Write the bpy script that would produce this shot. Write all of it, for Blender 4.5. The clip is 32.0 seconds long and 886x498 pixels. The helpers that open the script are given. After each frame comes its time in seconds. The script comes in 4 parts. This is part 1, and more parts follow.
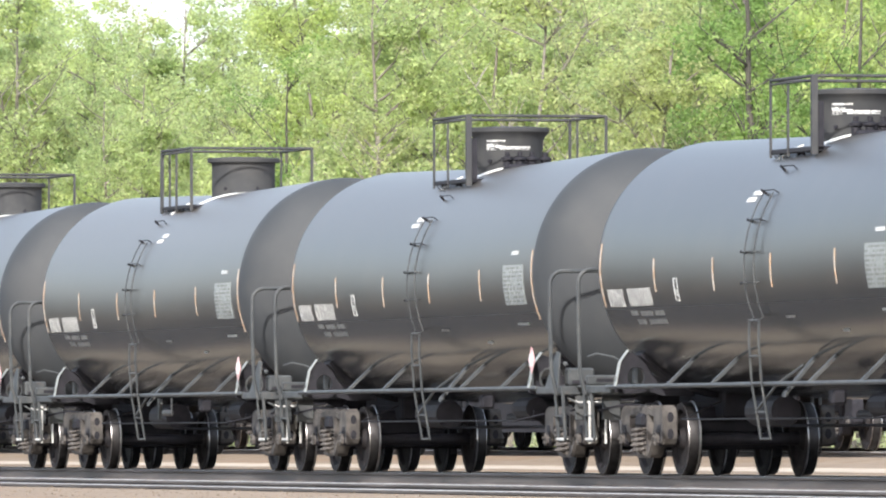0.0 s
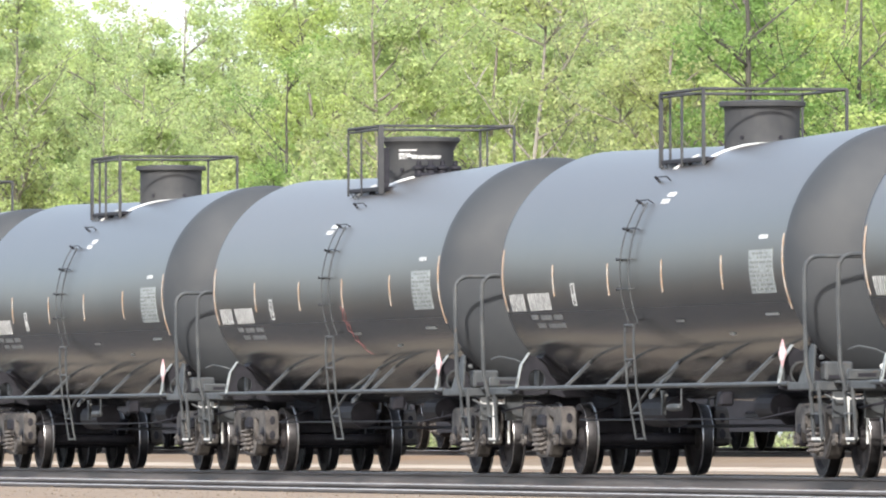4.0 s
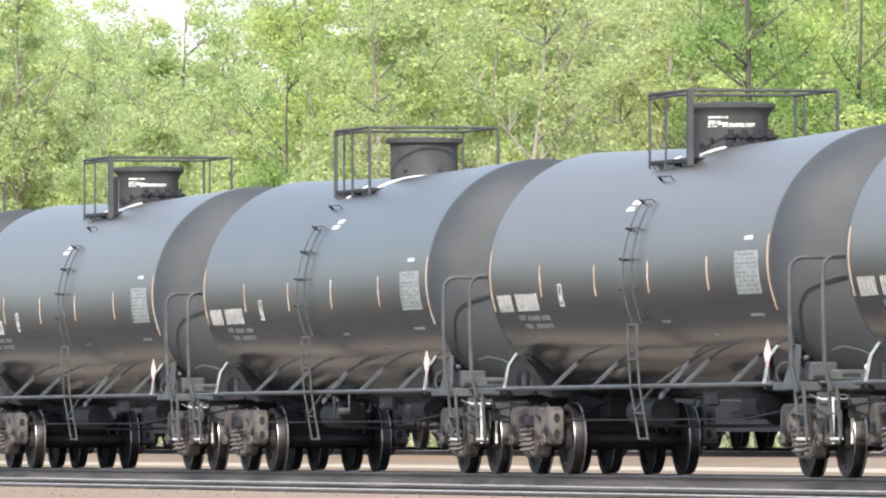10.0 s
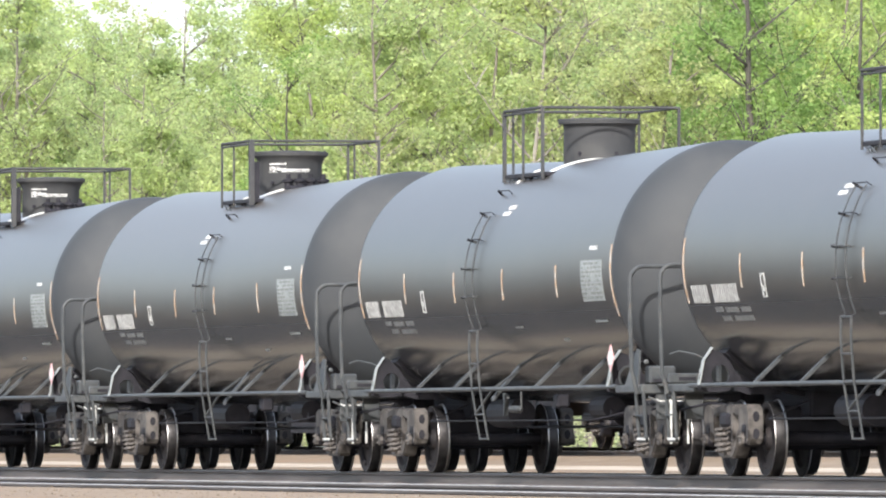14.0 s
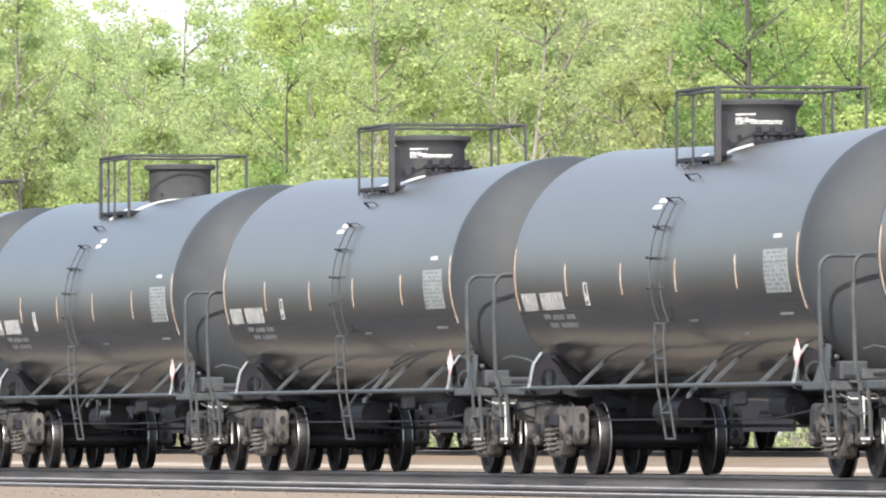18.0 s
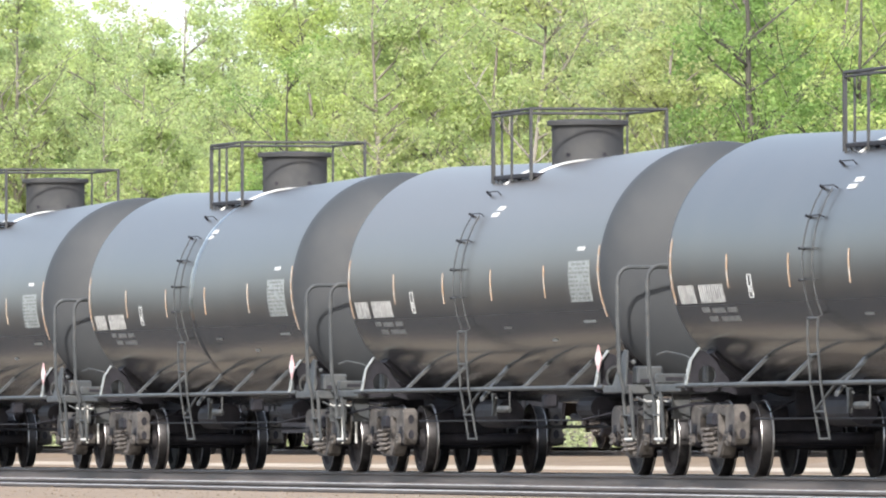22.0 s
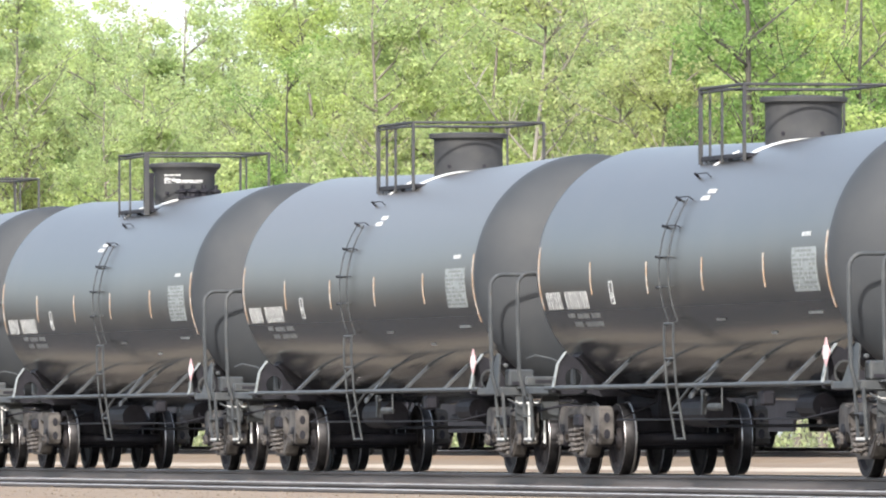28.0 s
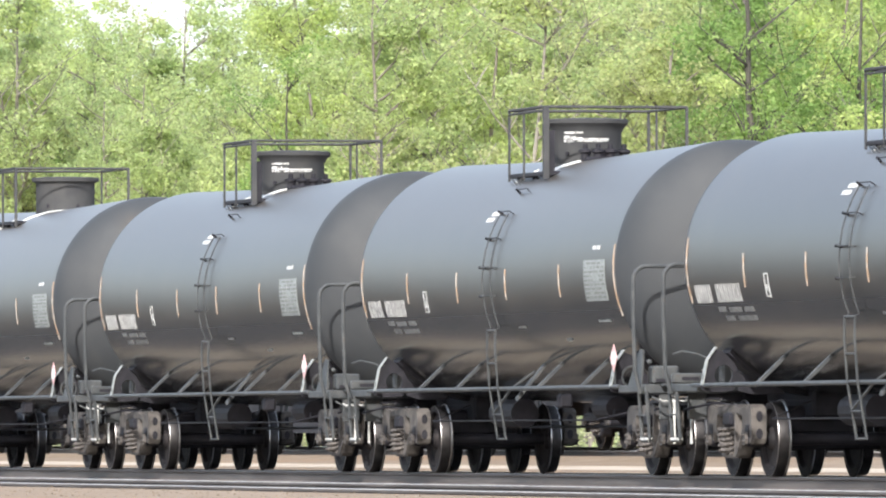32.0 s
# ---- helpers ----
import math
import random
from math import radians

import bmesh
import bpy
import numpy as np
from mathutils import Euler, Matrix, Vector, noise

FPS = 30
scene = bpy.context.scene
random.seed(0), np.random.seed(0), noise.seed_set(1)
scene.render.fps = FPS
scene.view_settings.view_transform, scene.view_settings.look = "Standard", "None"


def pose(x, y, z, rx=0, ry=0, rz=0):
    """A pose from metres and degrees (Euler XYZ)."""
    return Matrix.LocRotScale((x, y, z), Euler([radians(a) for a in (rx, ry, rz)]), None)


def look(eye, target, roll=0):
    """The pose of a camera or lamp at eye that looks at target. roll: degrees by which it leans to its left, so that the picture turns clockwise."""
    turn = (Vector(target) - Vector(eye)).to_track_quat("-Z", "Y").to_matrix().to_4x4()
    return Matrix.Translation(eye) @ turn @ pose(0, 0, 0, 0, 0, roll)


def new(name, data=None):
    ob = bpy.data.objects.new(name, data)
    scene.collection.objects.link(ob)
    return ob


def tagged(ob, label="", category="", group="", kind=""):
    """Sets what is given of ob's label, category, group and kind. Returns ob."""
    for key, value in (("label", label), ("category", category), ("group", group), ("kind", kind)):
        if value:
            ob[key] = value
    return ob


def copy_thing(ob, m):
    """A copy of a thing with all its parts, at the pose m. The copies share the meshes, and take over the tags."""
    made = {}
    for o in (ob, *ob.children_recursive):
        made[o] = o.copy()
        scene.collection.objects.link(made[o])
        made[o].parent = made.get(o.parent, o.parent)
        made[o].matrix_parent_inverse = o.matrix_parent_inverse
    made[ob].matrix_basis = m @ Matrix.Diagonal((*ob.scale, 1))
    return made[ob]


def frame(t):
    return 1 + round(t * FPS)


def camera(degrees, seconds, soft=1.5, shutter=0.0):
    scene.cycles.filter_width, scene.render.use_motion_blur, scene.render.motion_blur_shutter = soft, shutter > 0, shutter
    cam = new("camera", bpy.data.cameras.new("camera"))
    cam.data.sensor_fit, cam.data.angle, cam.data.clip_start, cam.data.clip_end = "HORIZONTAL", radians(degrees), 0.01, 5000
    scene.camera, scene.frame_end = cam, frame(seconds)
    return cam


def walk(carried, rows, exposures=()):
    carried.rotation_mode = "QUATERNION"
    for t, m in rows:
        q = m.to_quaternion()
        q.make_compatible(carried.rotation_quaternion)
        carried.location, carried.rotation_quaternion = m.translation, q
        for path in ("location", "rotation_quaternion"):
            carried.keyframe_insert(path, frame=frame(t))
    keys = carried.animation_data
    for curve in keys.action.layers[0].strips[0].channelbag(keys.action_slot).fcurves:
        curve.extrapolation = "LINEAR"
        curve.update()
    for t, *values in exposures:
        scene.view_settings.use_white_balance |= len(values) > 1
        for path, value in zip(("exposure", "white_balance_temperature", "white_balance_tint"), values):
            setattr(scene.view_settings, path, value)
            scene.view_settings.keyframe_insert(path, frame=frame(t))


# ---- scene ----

# World: the train's track runs along x, rail tops at z = 0, near side at negative y.
CAR = 18.1            # length over couplers
R, ZC = 1.60, 2.53    # tank radius and axis height at mid-car
BEND = 0.09           # the tank sags to its outlet: its ends stand this much higher
FIRST = 7.70          # centre of car 0 at the start
SPEED = [12.384, 12.100, 11.912, 11.620, 11.341, 11.125, 10.816, 11.031, 10.936]  # every 4 s


def travelled(t):
    """Metres the train has gone at t seconds."""
    s, u = 0.0, t
    for a, b in zip(SPEED, SPEED[1:]):
        d = min(u, 4.0)
        s += a * d + (b - a) * d * d / 8.0
        u -= d
        if u <= 0:
            break
    return s


cam = camera(4.24, 32.0, soft=2.05, shutter=0.1)
EYE = Vector((165.0, -37.63, 0.493))
PSI, UP = radians(13.0735), radians(0.8975)
AIM = EYE + 100 * Vector((-math.cos(PSI) * math.cos(UP), math.sin(PSI) * math.cos(UP), math.sin(UP)))
VIEW = look(EYE, AIM, -0.0935)
walk(cam, [(0.0, VIEW), (32.0, VIEW)], [(0.0, 0.86, 6330, 10), (32.0, 0.86, 6330, 10)])

# ---- light ----
SUN_WAY = Vector((-0.79, 0.36, -0.56)).normalized()   # the way the sunlight goes
world = bpy.data.worlds.new("sky")
scene.world = world
world.use_nodes = True
wn, wl = world.node_tree.nodes, world.node_tree.links
wn.clear()
sky = wn.new("ShaderNodeTexSky")
sky.sky_type, sky.sun_disc = "NISHITA", False
sky.sun_elevation = math.asin(-SUN_WAY.z)
sky.sun_rotation = math.atan2(-SUN_WAY.x, -SUN_WAY.y)
sky.dust_density, sky.air_density, sky.ozone_density = 2.5, 1.0, 1.0
bg = wn.new("ShaderNodeBackground")
bg.inputs["Strength"].default_value = 0.13
wo = wn.new("ShaderNodeOutputWorld")
# thin white haze over the whole sky
haze = wn.new("ShaderNodeMix")
haze.data_type, haze.blend_type = "RGBA", "ADD"
haze.inputs["Factor"].default_value = 1.0
haze.inputs["B"].default_value = (3.4, 3.6, 3.9, 1)
wl.new(sky.outputs[0], haze.inputs["A"])
wl.new(haze.outputs["Result"], bg.inputs[0])
wl.new(bg.outputs[0], wo.inputs[0])
sun_data = bpy.data.lights.new("sun", "SUN")
sun_data.energy, sun_data.angle, sun_data.color = 4.2, radians(0.53), (1.0, 0.95, 0.87)
sun = new("sun", sun_data)
sun.matrix_world = look((0, 0, 60), Vector((0, 0, 60)) + SUN_WAY)


# ---- materials ----
def material(name, base, rough=0.6, metal=0.0, spec=0.5, second=None, scale=6.0, mix=(0.4, 0.65), third=None, scale3=0.6,
             mix3=(0.5, 0.7), bump=0.0, bump_scale=40.0, rough2=None, coat=0.0, island=0.0, stretch=(1, 1, 1)):
    m = bpy.data.materials.new(name)
    m.use_nodes = True
    n, l = m.node_tree.nodes, m.node_tree.links
    b = n["Principled BSDF"]
    b.inputs["Base Color"].default_value = (*base, 1)
    b.inputs["Roughness"].default_value = rough
    b.inputs["Metallic"].default_value = metal
    b.inputs["Specular IOR Level"].default_value = spec
    b.inputs["Coat Weight"].default_value = coat
    tc = n.new("ShaderNodeTexCoord")
    mp = n.new("ShaderNodeMapping")
    mp.inputs["Scale"].default_value = stretch
    info = n.new("ShaderNodeObjectInfo")
    off = n.new("ShaderNodeVectorMath")
    off.operation = "SCALE"
    off.inputs[0].default_value = (37.0, 11.0, 5.0)
    l.new(info.outputs["Random"], off.inputs["Scale"])
    l.new(off.outputs[0], mp.inputs["Location"])
    l.new(tc.outputs["Object"], mp.inputs["Vector"])
    colour = None

    def layer(prev, col, sc, rng):
        t = n.new("ShaderNodeTexNoise")
        t.inputs["Scale"].default_value, t.inputs["Detail"].default_value = sc, 6.0
        l.new(mp.outputs[0], t.inputs["Vector"])
        r = n.new("ShaderNodeMapRange")
        r.inputs["From Min"].default_value, r.inputs["From Max"].default_value = rng
        r.interpolation_type = "SMOOTHSTEP"
        l.new(t.outputs["Fac"], r.inputs["Value"])
        x = n.new("ShaderNodeMix")
        x.data_type = "RGBA"
        l.new(r.outputs[0], x.inputs["Factor"])
        if prev is None:
            x.inputs["A"].default_value = (*base, 1)
        else:
            l.new(prev, x.inputs["A"])
        x.inputs["B"].default_value = (*col, 1)
        return x.outputs["Result"], r.outputs[0]

    if second:
        colour, fac = layer(None, second, scale, mix)
        if rough2 is not None:
            rr = n.new("ShaderNodeMapRange")
            rr.inputs["To Min"].default_value, rr.inputs["To Max"].default_value = rough, rough2
            l.new(fac, rr.inputs["Value"])
            l.new(rr.outputs[0], b.inputs["Roughness"])
    if third:
        colour, _ = layer(colour, third, scale3, mix3)
    if island and colour is not None:
        g = n.new("ShaderNodeNewGeometry")
        h = n.new("ShaderNodeHueSaturation")
        r1 = n.new("ShaderNodeMapRange")
        r1.inputs["To Min"].default_value, r1.inputs["To Max"].default_value = 1 - island, 1 + island
        l.new(g.outputs["Random Per Island"], r1.inputs["Value"])
        l.new(r1.outputs[0], h.inputs["Value"])
        l.new(colour, h.inputs["Color"])
        colour = h.outputs[0]
    if colour is not None:
        l.new(colour, b.inputs["Base Color"])
    if bump:
        t = n.new("ShaderNodeTexNoise")
        t.inputs["Scale"].default_value, t.inputs["Detail"].default_value = bump_scale, 4.0
        l.new(mp.outputs[0], t.inputs["Vector"])
        bp = n.new("ShaderNodeBump")
        bp.inputs["Strength"].default_value, bp.inputs["Distance"].default_value = bump, 0.02
        l.new(t.outputs["Fac"], bp.inputs["Height"])
        l.new(bp.outputs[0], b.inputs["Normal"])
    return m


TANK = material("tank paint", (0.012, 0.0125, 0.013), 0.28, spec=0.62, second=(0.024, 0.022, 0.020), scale=0.8, mix=(0.42, 0.8),
                third=(0.040, 0.034, 0.028), scale3=4.0, mix3=(0.66, 0.9))


def lightened_top(m, z0, z1, r0, r1):
    """The roughness grows from r0 at height z0 to r1 at z1; brightness is painted into the top."""
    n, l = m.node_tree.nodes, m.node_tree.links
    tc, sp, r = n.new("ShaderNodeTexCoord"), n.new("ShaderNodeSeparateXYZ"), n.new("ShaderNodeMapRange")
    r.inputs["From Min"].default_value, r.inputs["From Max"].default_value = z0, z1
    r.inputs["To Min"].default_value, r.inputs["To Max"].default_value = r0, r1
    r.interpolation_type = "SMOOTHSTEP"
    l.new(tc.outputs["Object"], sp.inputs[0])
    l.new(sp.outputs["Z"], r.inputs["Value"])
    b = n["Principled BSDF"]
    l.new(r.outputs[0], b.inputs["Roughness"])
    # base colour lightens towards the top: painted-in brightness of the upper shell
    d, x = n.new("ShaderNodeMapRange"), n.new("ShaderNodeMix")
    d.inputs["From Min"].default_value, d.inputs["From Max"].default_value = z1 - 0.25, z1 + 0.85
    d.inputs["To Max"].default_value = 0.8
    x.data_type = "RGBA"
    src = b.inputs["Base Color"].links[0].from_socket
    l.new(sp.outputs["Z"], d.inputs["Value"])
    # the painted lightening differs from car to car
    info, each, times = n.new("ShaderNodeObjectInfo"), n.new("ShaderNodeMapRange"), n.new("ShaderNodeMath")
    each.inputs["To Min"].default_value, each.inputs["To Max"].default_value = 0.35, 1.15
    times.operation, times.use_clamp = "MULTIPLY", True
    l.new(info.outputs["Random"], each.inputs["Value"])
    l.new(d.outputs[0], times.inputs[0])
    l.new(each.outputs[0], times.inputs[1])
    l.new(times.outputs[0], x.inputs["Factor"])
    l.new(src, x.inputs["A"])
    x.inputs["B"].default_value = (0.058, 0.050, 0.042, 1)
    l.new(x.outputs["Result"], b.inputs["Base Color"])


lightened_top(TANK, 1.55, 2.55, 0.15, 0.37)
HEAD = material("dusty tank head paint", (0.027, 0.030, 0.034), 0.70, spec=0.5, second=(0.036, 0.038, 0.041), scale=1.6, mix=(0.4, 0.7),
                third=(0.070, 0.052, 0.038), scale3=0.6, mix3=(0.62, 0.9), bump=0.05, bump_scale=6.0)
FRAME = material("frame paint", (0.040, 0.044, 0.048), 0.55, spec=0.35, second=(0.066, 0.069, 0.070), scale=5.0, mix=(0.4, 0.7),
                 third=(0.06, 0.05, 0.045), scale3=12.0, mix3=(0.6, 0.75), bump=0.1)
BLACK = material("black steel", (0.0135, 0.0132, 0.0175), 0.65, spec=0.22, second=(0.020, 0.0192, 0.0245), scale=7.0)
CAST = material("dusty cast steel", (0.056, 0.051, 0.049), 0.75, spec=0.25, second=(0.108, 0.098, 0.091), scale=5.0, mix=(0.35, 0.65),
                third=(0.09, 0.078, 0.070), scale3=14.0, mix3=(0.6, 0.75), bump=0.1)
RUSTCAST = material("rust-brown cast steel", (0.15, 0.085, 0.070), 0.75, spec=0.25, second=(0.11, 0.078, 0.068), scale=9.0, bump=0.1)
WHEEL = material("dirty wheel steel", (0.013, 0.012, 0.014), 0.7, spec=0.2, second=(0.023, 0.0195, 0.020), scale=9.0, third=(0.013, 0.012, 0.014), scale3=3.0)
TREAD = material("worn tread steel", (0.042, 0.040, 0.041), 0.5, 0.9, second=(0.028, 0.026, 0.027), scale=12.0)
FLANGE = material("bright flange steel", (0.46, 0.45, 0.45), 0.32, 1.0, second=(0.34, 0.33, 0.33), scale=12.0)
SPRING = material("dusty spring steel", (0.075, 0.066, 0.062), 0.7, second=(0.14, 0.125, 0.115), scale=20.0)
ORANGE = material("faded orange reflective tape", (0.42, 0.28, 0.18), 0.5, second=(0.50, 0.44, 0.38), scale=9.0)
WHITE = material("dusty white stencil", (0.58, 0.58, 0.57), 0.6, second=(0.33, 0.33, 0.32), scale=14.0)
GREYTEXT = material("faint grey stencil", (0.17, 0.17, 0.165), 0.6, second=(0.10, 0.10, 0.098), scale=14.0)
FAINT = material("washed-out print", (0.15, 0.155, 0.15), 0.6, second=(0.20, 0.21, 0.20), scale=14.0)
PANEL = material("pale data panel", (0.25, 0.265, 0.26), 0.5, second=(0.19, 0.205, 0.20), scale=14.0)
RED = material("faded placard red", (0.62, 0.33, 0.33), 0.45, second=(0.66, 0.46, 0.46), scale=20.0)
PLACARD = material("placard white", (0.60, 0.59, 0.58), 0.45, second=(0.5, 0.47, 0.46), scale=20.0)
HOUSING = material("housing paint", (0.040, 0.041, 0.044), 0.75, spec=0.25, second=(0.052, 0.052, 0.053), scale=3.0)
RUSTTOP = material("dull rail head", (0.36, 0.34, 0.32), 0.55, 0.3, second=(0.24, 0.22, 0.205), scale=5.0)
PALE = material("pale gravel", (0.37, 0.31, 0.24), 0.95, second=(0.27, 0.215, 0.16), scale=0.6, mix=(0.45, 0.65), bump=0.5, bump_scale=12.0)
STRIP = material("tan trodden gravel", (0.215, 0.178, 0.140), 0.95, spec=0.25, second=(0.265, 0.228, 0.182), scale=1.5, third=(0.16, 0.13, 0.104), scale3=0.4, bump=0.5, bump_scale=12.0)
GRIT = material("loose sandy stones", (0.17, 0.130, 0.094), 0.95, second=(0.12, 0.092, 0.068), scale=3.0, island=0.45)
CINDER = material("loose dark stones", (0.038, 0.034, 0.033), 0.95, second=(0.062, 0.055, 0.051), scale=3.0, island=0.5)
PADWHITE = material("white pad", (0.75, 0.75, 0.73), 0.4, second=(0.6, 0.6, 0.58), scale=9.0)
GALV = material("pale worn metal", (0.55, 0.55, 0.53), 0.45, second=(0.40, 0.39, 0.37), scale=9.0)
SPRAY = material("red spray paint", (0.22, 0.07, 0.065), 0.6, second=(0.13, 0.05, 0.047), scale=14.0)
FARTOP = material("pale far rail head", (0.55, 0.53, 0.50), 0.5, 0.2, second=(0.42, 0.40, 0.38), scale=6.0)
RAILSIDE = material("rusty rail side", (0.058, 0.049, 0.046), 0.7, second=(0.10, 0.087, 0.081), scale=4.0, stretch=(0.08, 1, 1))
RAILTOP = material("polished rail head", (0.32, 0.31, 0.30), 0.42, 1.0, second=(0.22, 0.21, 0.20), scale=6.0)
TIE = material("weathered tie wood", (0.11, 0.09, 0.075), 0.9, second=(0.19, 0.17, 0.15), scale=7.0, bump=0.3)
# dark ballast; the shade under the train is put into its colour too
DARKBED = material("shade-dark ballast", (0.020, 0.019, 0.020), 0.95, spec=0.2, second=(0.040, 0.037, 0.038), scale=14.0, third=(0.014, 0.013, 0.012), scale3=1.1, bump=0.8, bump_scale=24.0)
BALLAST = material("grey ballast", (0.044, 0.041, 0.042), 0.95, second=(0.080, 0.074, 0.073), scale=14.0, third=(0.032, 0.029, 0.028), scale3=1.3, bump=0.8, bump_scale=24.0)
SAND = material("tan sandy dirt", (0.158, 0.110, 0.068), 0.95, second=(0.19, 0.142, 0.096), scale=1.1, mix=(0.35, 0.7),
                third=(0.19, 0.122, 0.070), scale3=0.09, mix3=(0.5, 0.7), bump=0.5, bump_scale=9.0)
FIELD = material("grey-green gravel and weeds", (0.15, 0.165, 0.15), 0.95, second=(0.20, 0.20, 0.185), scale=0.25, third=(0.11, 0.14, 0.07), scale3=0.6, mix3=(0.5, 0.7), bump=0.4, bump_scale=6.0)
BARK = material("grey-brown bark", (0.115, 0.10, 0.085), 0.9, second=(0.20, 0.178, 0.155), scale=3.0, bump=0.4, stretch=(1, 1, 0.3))
DARKBARK = material("dark damp bark", (0.045, 0.042, 0.036), 0.9, second=(0.085, 0.078, 0.066), scale=3.0, bump=0.4, stretch=(1, 1, 0.3))
PALEBARK = material("pale bark", (0.20, 0.183, 0.16), 0.9, second=(0.13, 0.118, 0.10), scale=4.0, bump=0.3, stretch=(1, 1, 0.4))


def leafy(name, base, second, third):
    m = material(name, base, 0.6, spec=0.3, second=second, scale=0.55, mix=(0.4, 0.6), third=third, scale3=2.2, mix3=(0.55, 0.75), island=0.3)
    b = m.node_tree.nodes["Principled BSDF"]
    tr = m.node_tree.nodes.new("ShaderNodeBsdfTranslucent")
    src = b.inputs["Base Color"].links[0].from_socket
    mx = m.node_tree.nodes.new("ShaderNodeMixShader")
    mx.inputs[0].default_value = 0.66
    m.node_tree.links.new(src, tr.inputs["Color"])
    m.node_tree.links.new(b.outputs[0], mx.inputs[1])
    m.node_tree.links.new(tr.outputs[0], mx.inputs[2])
    m.node_tree.links.new(mx.outputs[0], m.node_tree.nodes["Material Output"].inputs["Surface"])
    return m


LEAF = [leafy("spring leaves", (0.384, 0.472, 0.210), (0.484, 0.560, 0.256), (0.490, 0.490, 0.330)),
        leafy("yellow-green leaves", (0.470, 0.558, 0.210), (0.540, 0.618, 0.266), (0.410, 0.470, 0.240)),
        leafy("deep green leaves", (0.215, 0.330, 0.105), (0.300, 0.425, 0.135), (0.360, 0.400, 0.210)),
        leafy("brown-green budding leaves", (0.420, 0.478, 0.200), (0.480, 0.515, 0.255), (0.395, 0.490, 0.180))]
BUSH = leafy("pale bush leaves", (0.398, 0.467, 0.230), (0.503, 0.533, 0.327), (0.292, 0.401, 0.157))


# ---- mesh helpers ----
def finish(name, bm, mat, parent=None, label="", smooth=False, m=None):
    me = bpy.data.meshes.new(name)
    bm.normal_update()
    bm.to_mesh(me)
    bm.free()
    for x in (mat if isinstance(mat, (list, tuple)) else [mat]):
        me.materials.append(x)
    if smooth:
        me.polygons.foreach_set("use_smooth", [True] * len(me.polygons))
        me.set_sharp_from_angle(angle=radians(35))
    ob = new(name, me)
    if parent is not None:
        ob.parent = parent
    if m is not None:
        ob.matrix_local = m
    if label:
        ob["label"] = label
    return ob


def part(name, bm, mat, parent, label="", smooth=False, m=None):
    return finish(name, bm, mat, parent, label, smooth, m)


def again(ob, m, parent=None):
    """Another object on the same mesh."""
    o = ob.copy()
    scene.collection.objects.link(o)
    if parent is not None:
        o.parent = parent
    o.matrix_local = m
    return o


def box(bm, lo, hi, bevel=0.0, mi=0):
    lo, hi = Vector(lo), Vector(hi)
    v = bmesh.ops.create_cube(bm, size=1.0, matrix=Matrix.Translation((lo + hi) / 2) @ Matrix.Diagonal((*(hi - lo), 1)))["verts"]
    faces = {f for x in v for f in x.link_faces}
    for f in faces:
        f.material_index = mi
    if bevel:
        bmesh.ops.bevel(bm, geom=list({e for x in v for e in x.link_edges}), offset=bevel, segments=1, affect="EDGES", material=-1)
    return bm


def rod(bm, a, b, r, seg=8, r2=None, mi=0, caps=True):
    a, b = Vector(a), Vector(b)
    d = b - a
    m = Matrix.Translation((a + b) / 2) @ d.to_track_quat("Z", "Y").to_matrix().to_4x4()
    v = bmesh.ops.create_cone(bm, cap_ends=caps, segments=seg, radius1=r, radius2=r if r2 is None else r2, depth=d.length, matrix=m)["verts"]
    if mi:
        for f in {f for x in v for f in x.link_faces}:
            f.material_index = mi
    return bm


def tube(bm, pts, r, seg=8, taper=None):
    """A pipe through the points."""
    pts = [Vector(p) for p in pts]
    rings, ref = [], Vector((0.31, 0.52, 0.8))
    for i, p in enumerate(pts):
        d = (pts[min(i + 1, len(pts) - 1)] - pts[max(i - 1, 0)]).normalized()
        u = d.cross(ref)
        if u.length < 0.1:
            u = d.cross(Vector((1, 0, 0)))
        u.normalize()
        w = d.cross(u)
        rr = r if taper is None else r + (taper - r) * i / (len(pts) - 1)
        rings.append([bm.verts.new(p + rr * (math.cos(k * math.tau / seg) * u + math.sin(k * math.tau / seg) * w)) for k in range(seg)])
    for a, b in zip(rings, rings[1:]):
        for k in range(seg):
            bm.faces.new((a[k], a[(k + 1) % seg], b[(k + 1) % seg], b[k]))
    bm.faces.new(rings[0][::-1])
    bm.faces.new(rings[-1])
    return bm


def lathe(bm, prof, seg, axis="x", mis=None):
    """Turns a profile of (along, radius) round an axis through the origin."""
    rings = []
    for a, r in prof:
        ring = []
        for k in range(seg):
            c, s = math.cos(k * math.tau / seg) * r, math.sin(k * math.tau / seg) * r
            ring.append(bm.verts.new((a, c, s) if axis == "x" else (c, a, s) if axis == "y" else (c, s, a)))
        rings.append(ring)
    for j, (p, q) in enumerate(zip(rings, rings[1:])):
        for k in range(seg):
            f = bm.faces.new((p[k], p[(k + 1) % seg], q[(k + 1) % seg], q[k]))
            if mis:
                f.material_index = mis[j]
    bm.faces.new(rings[0])
    bm.faces.new(rings[-1])
    bmesh.ops.recalc_face_normals(bm, faces=bm.faces)
    return bm


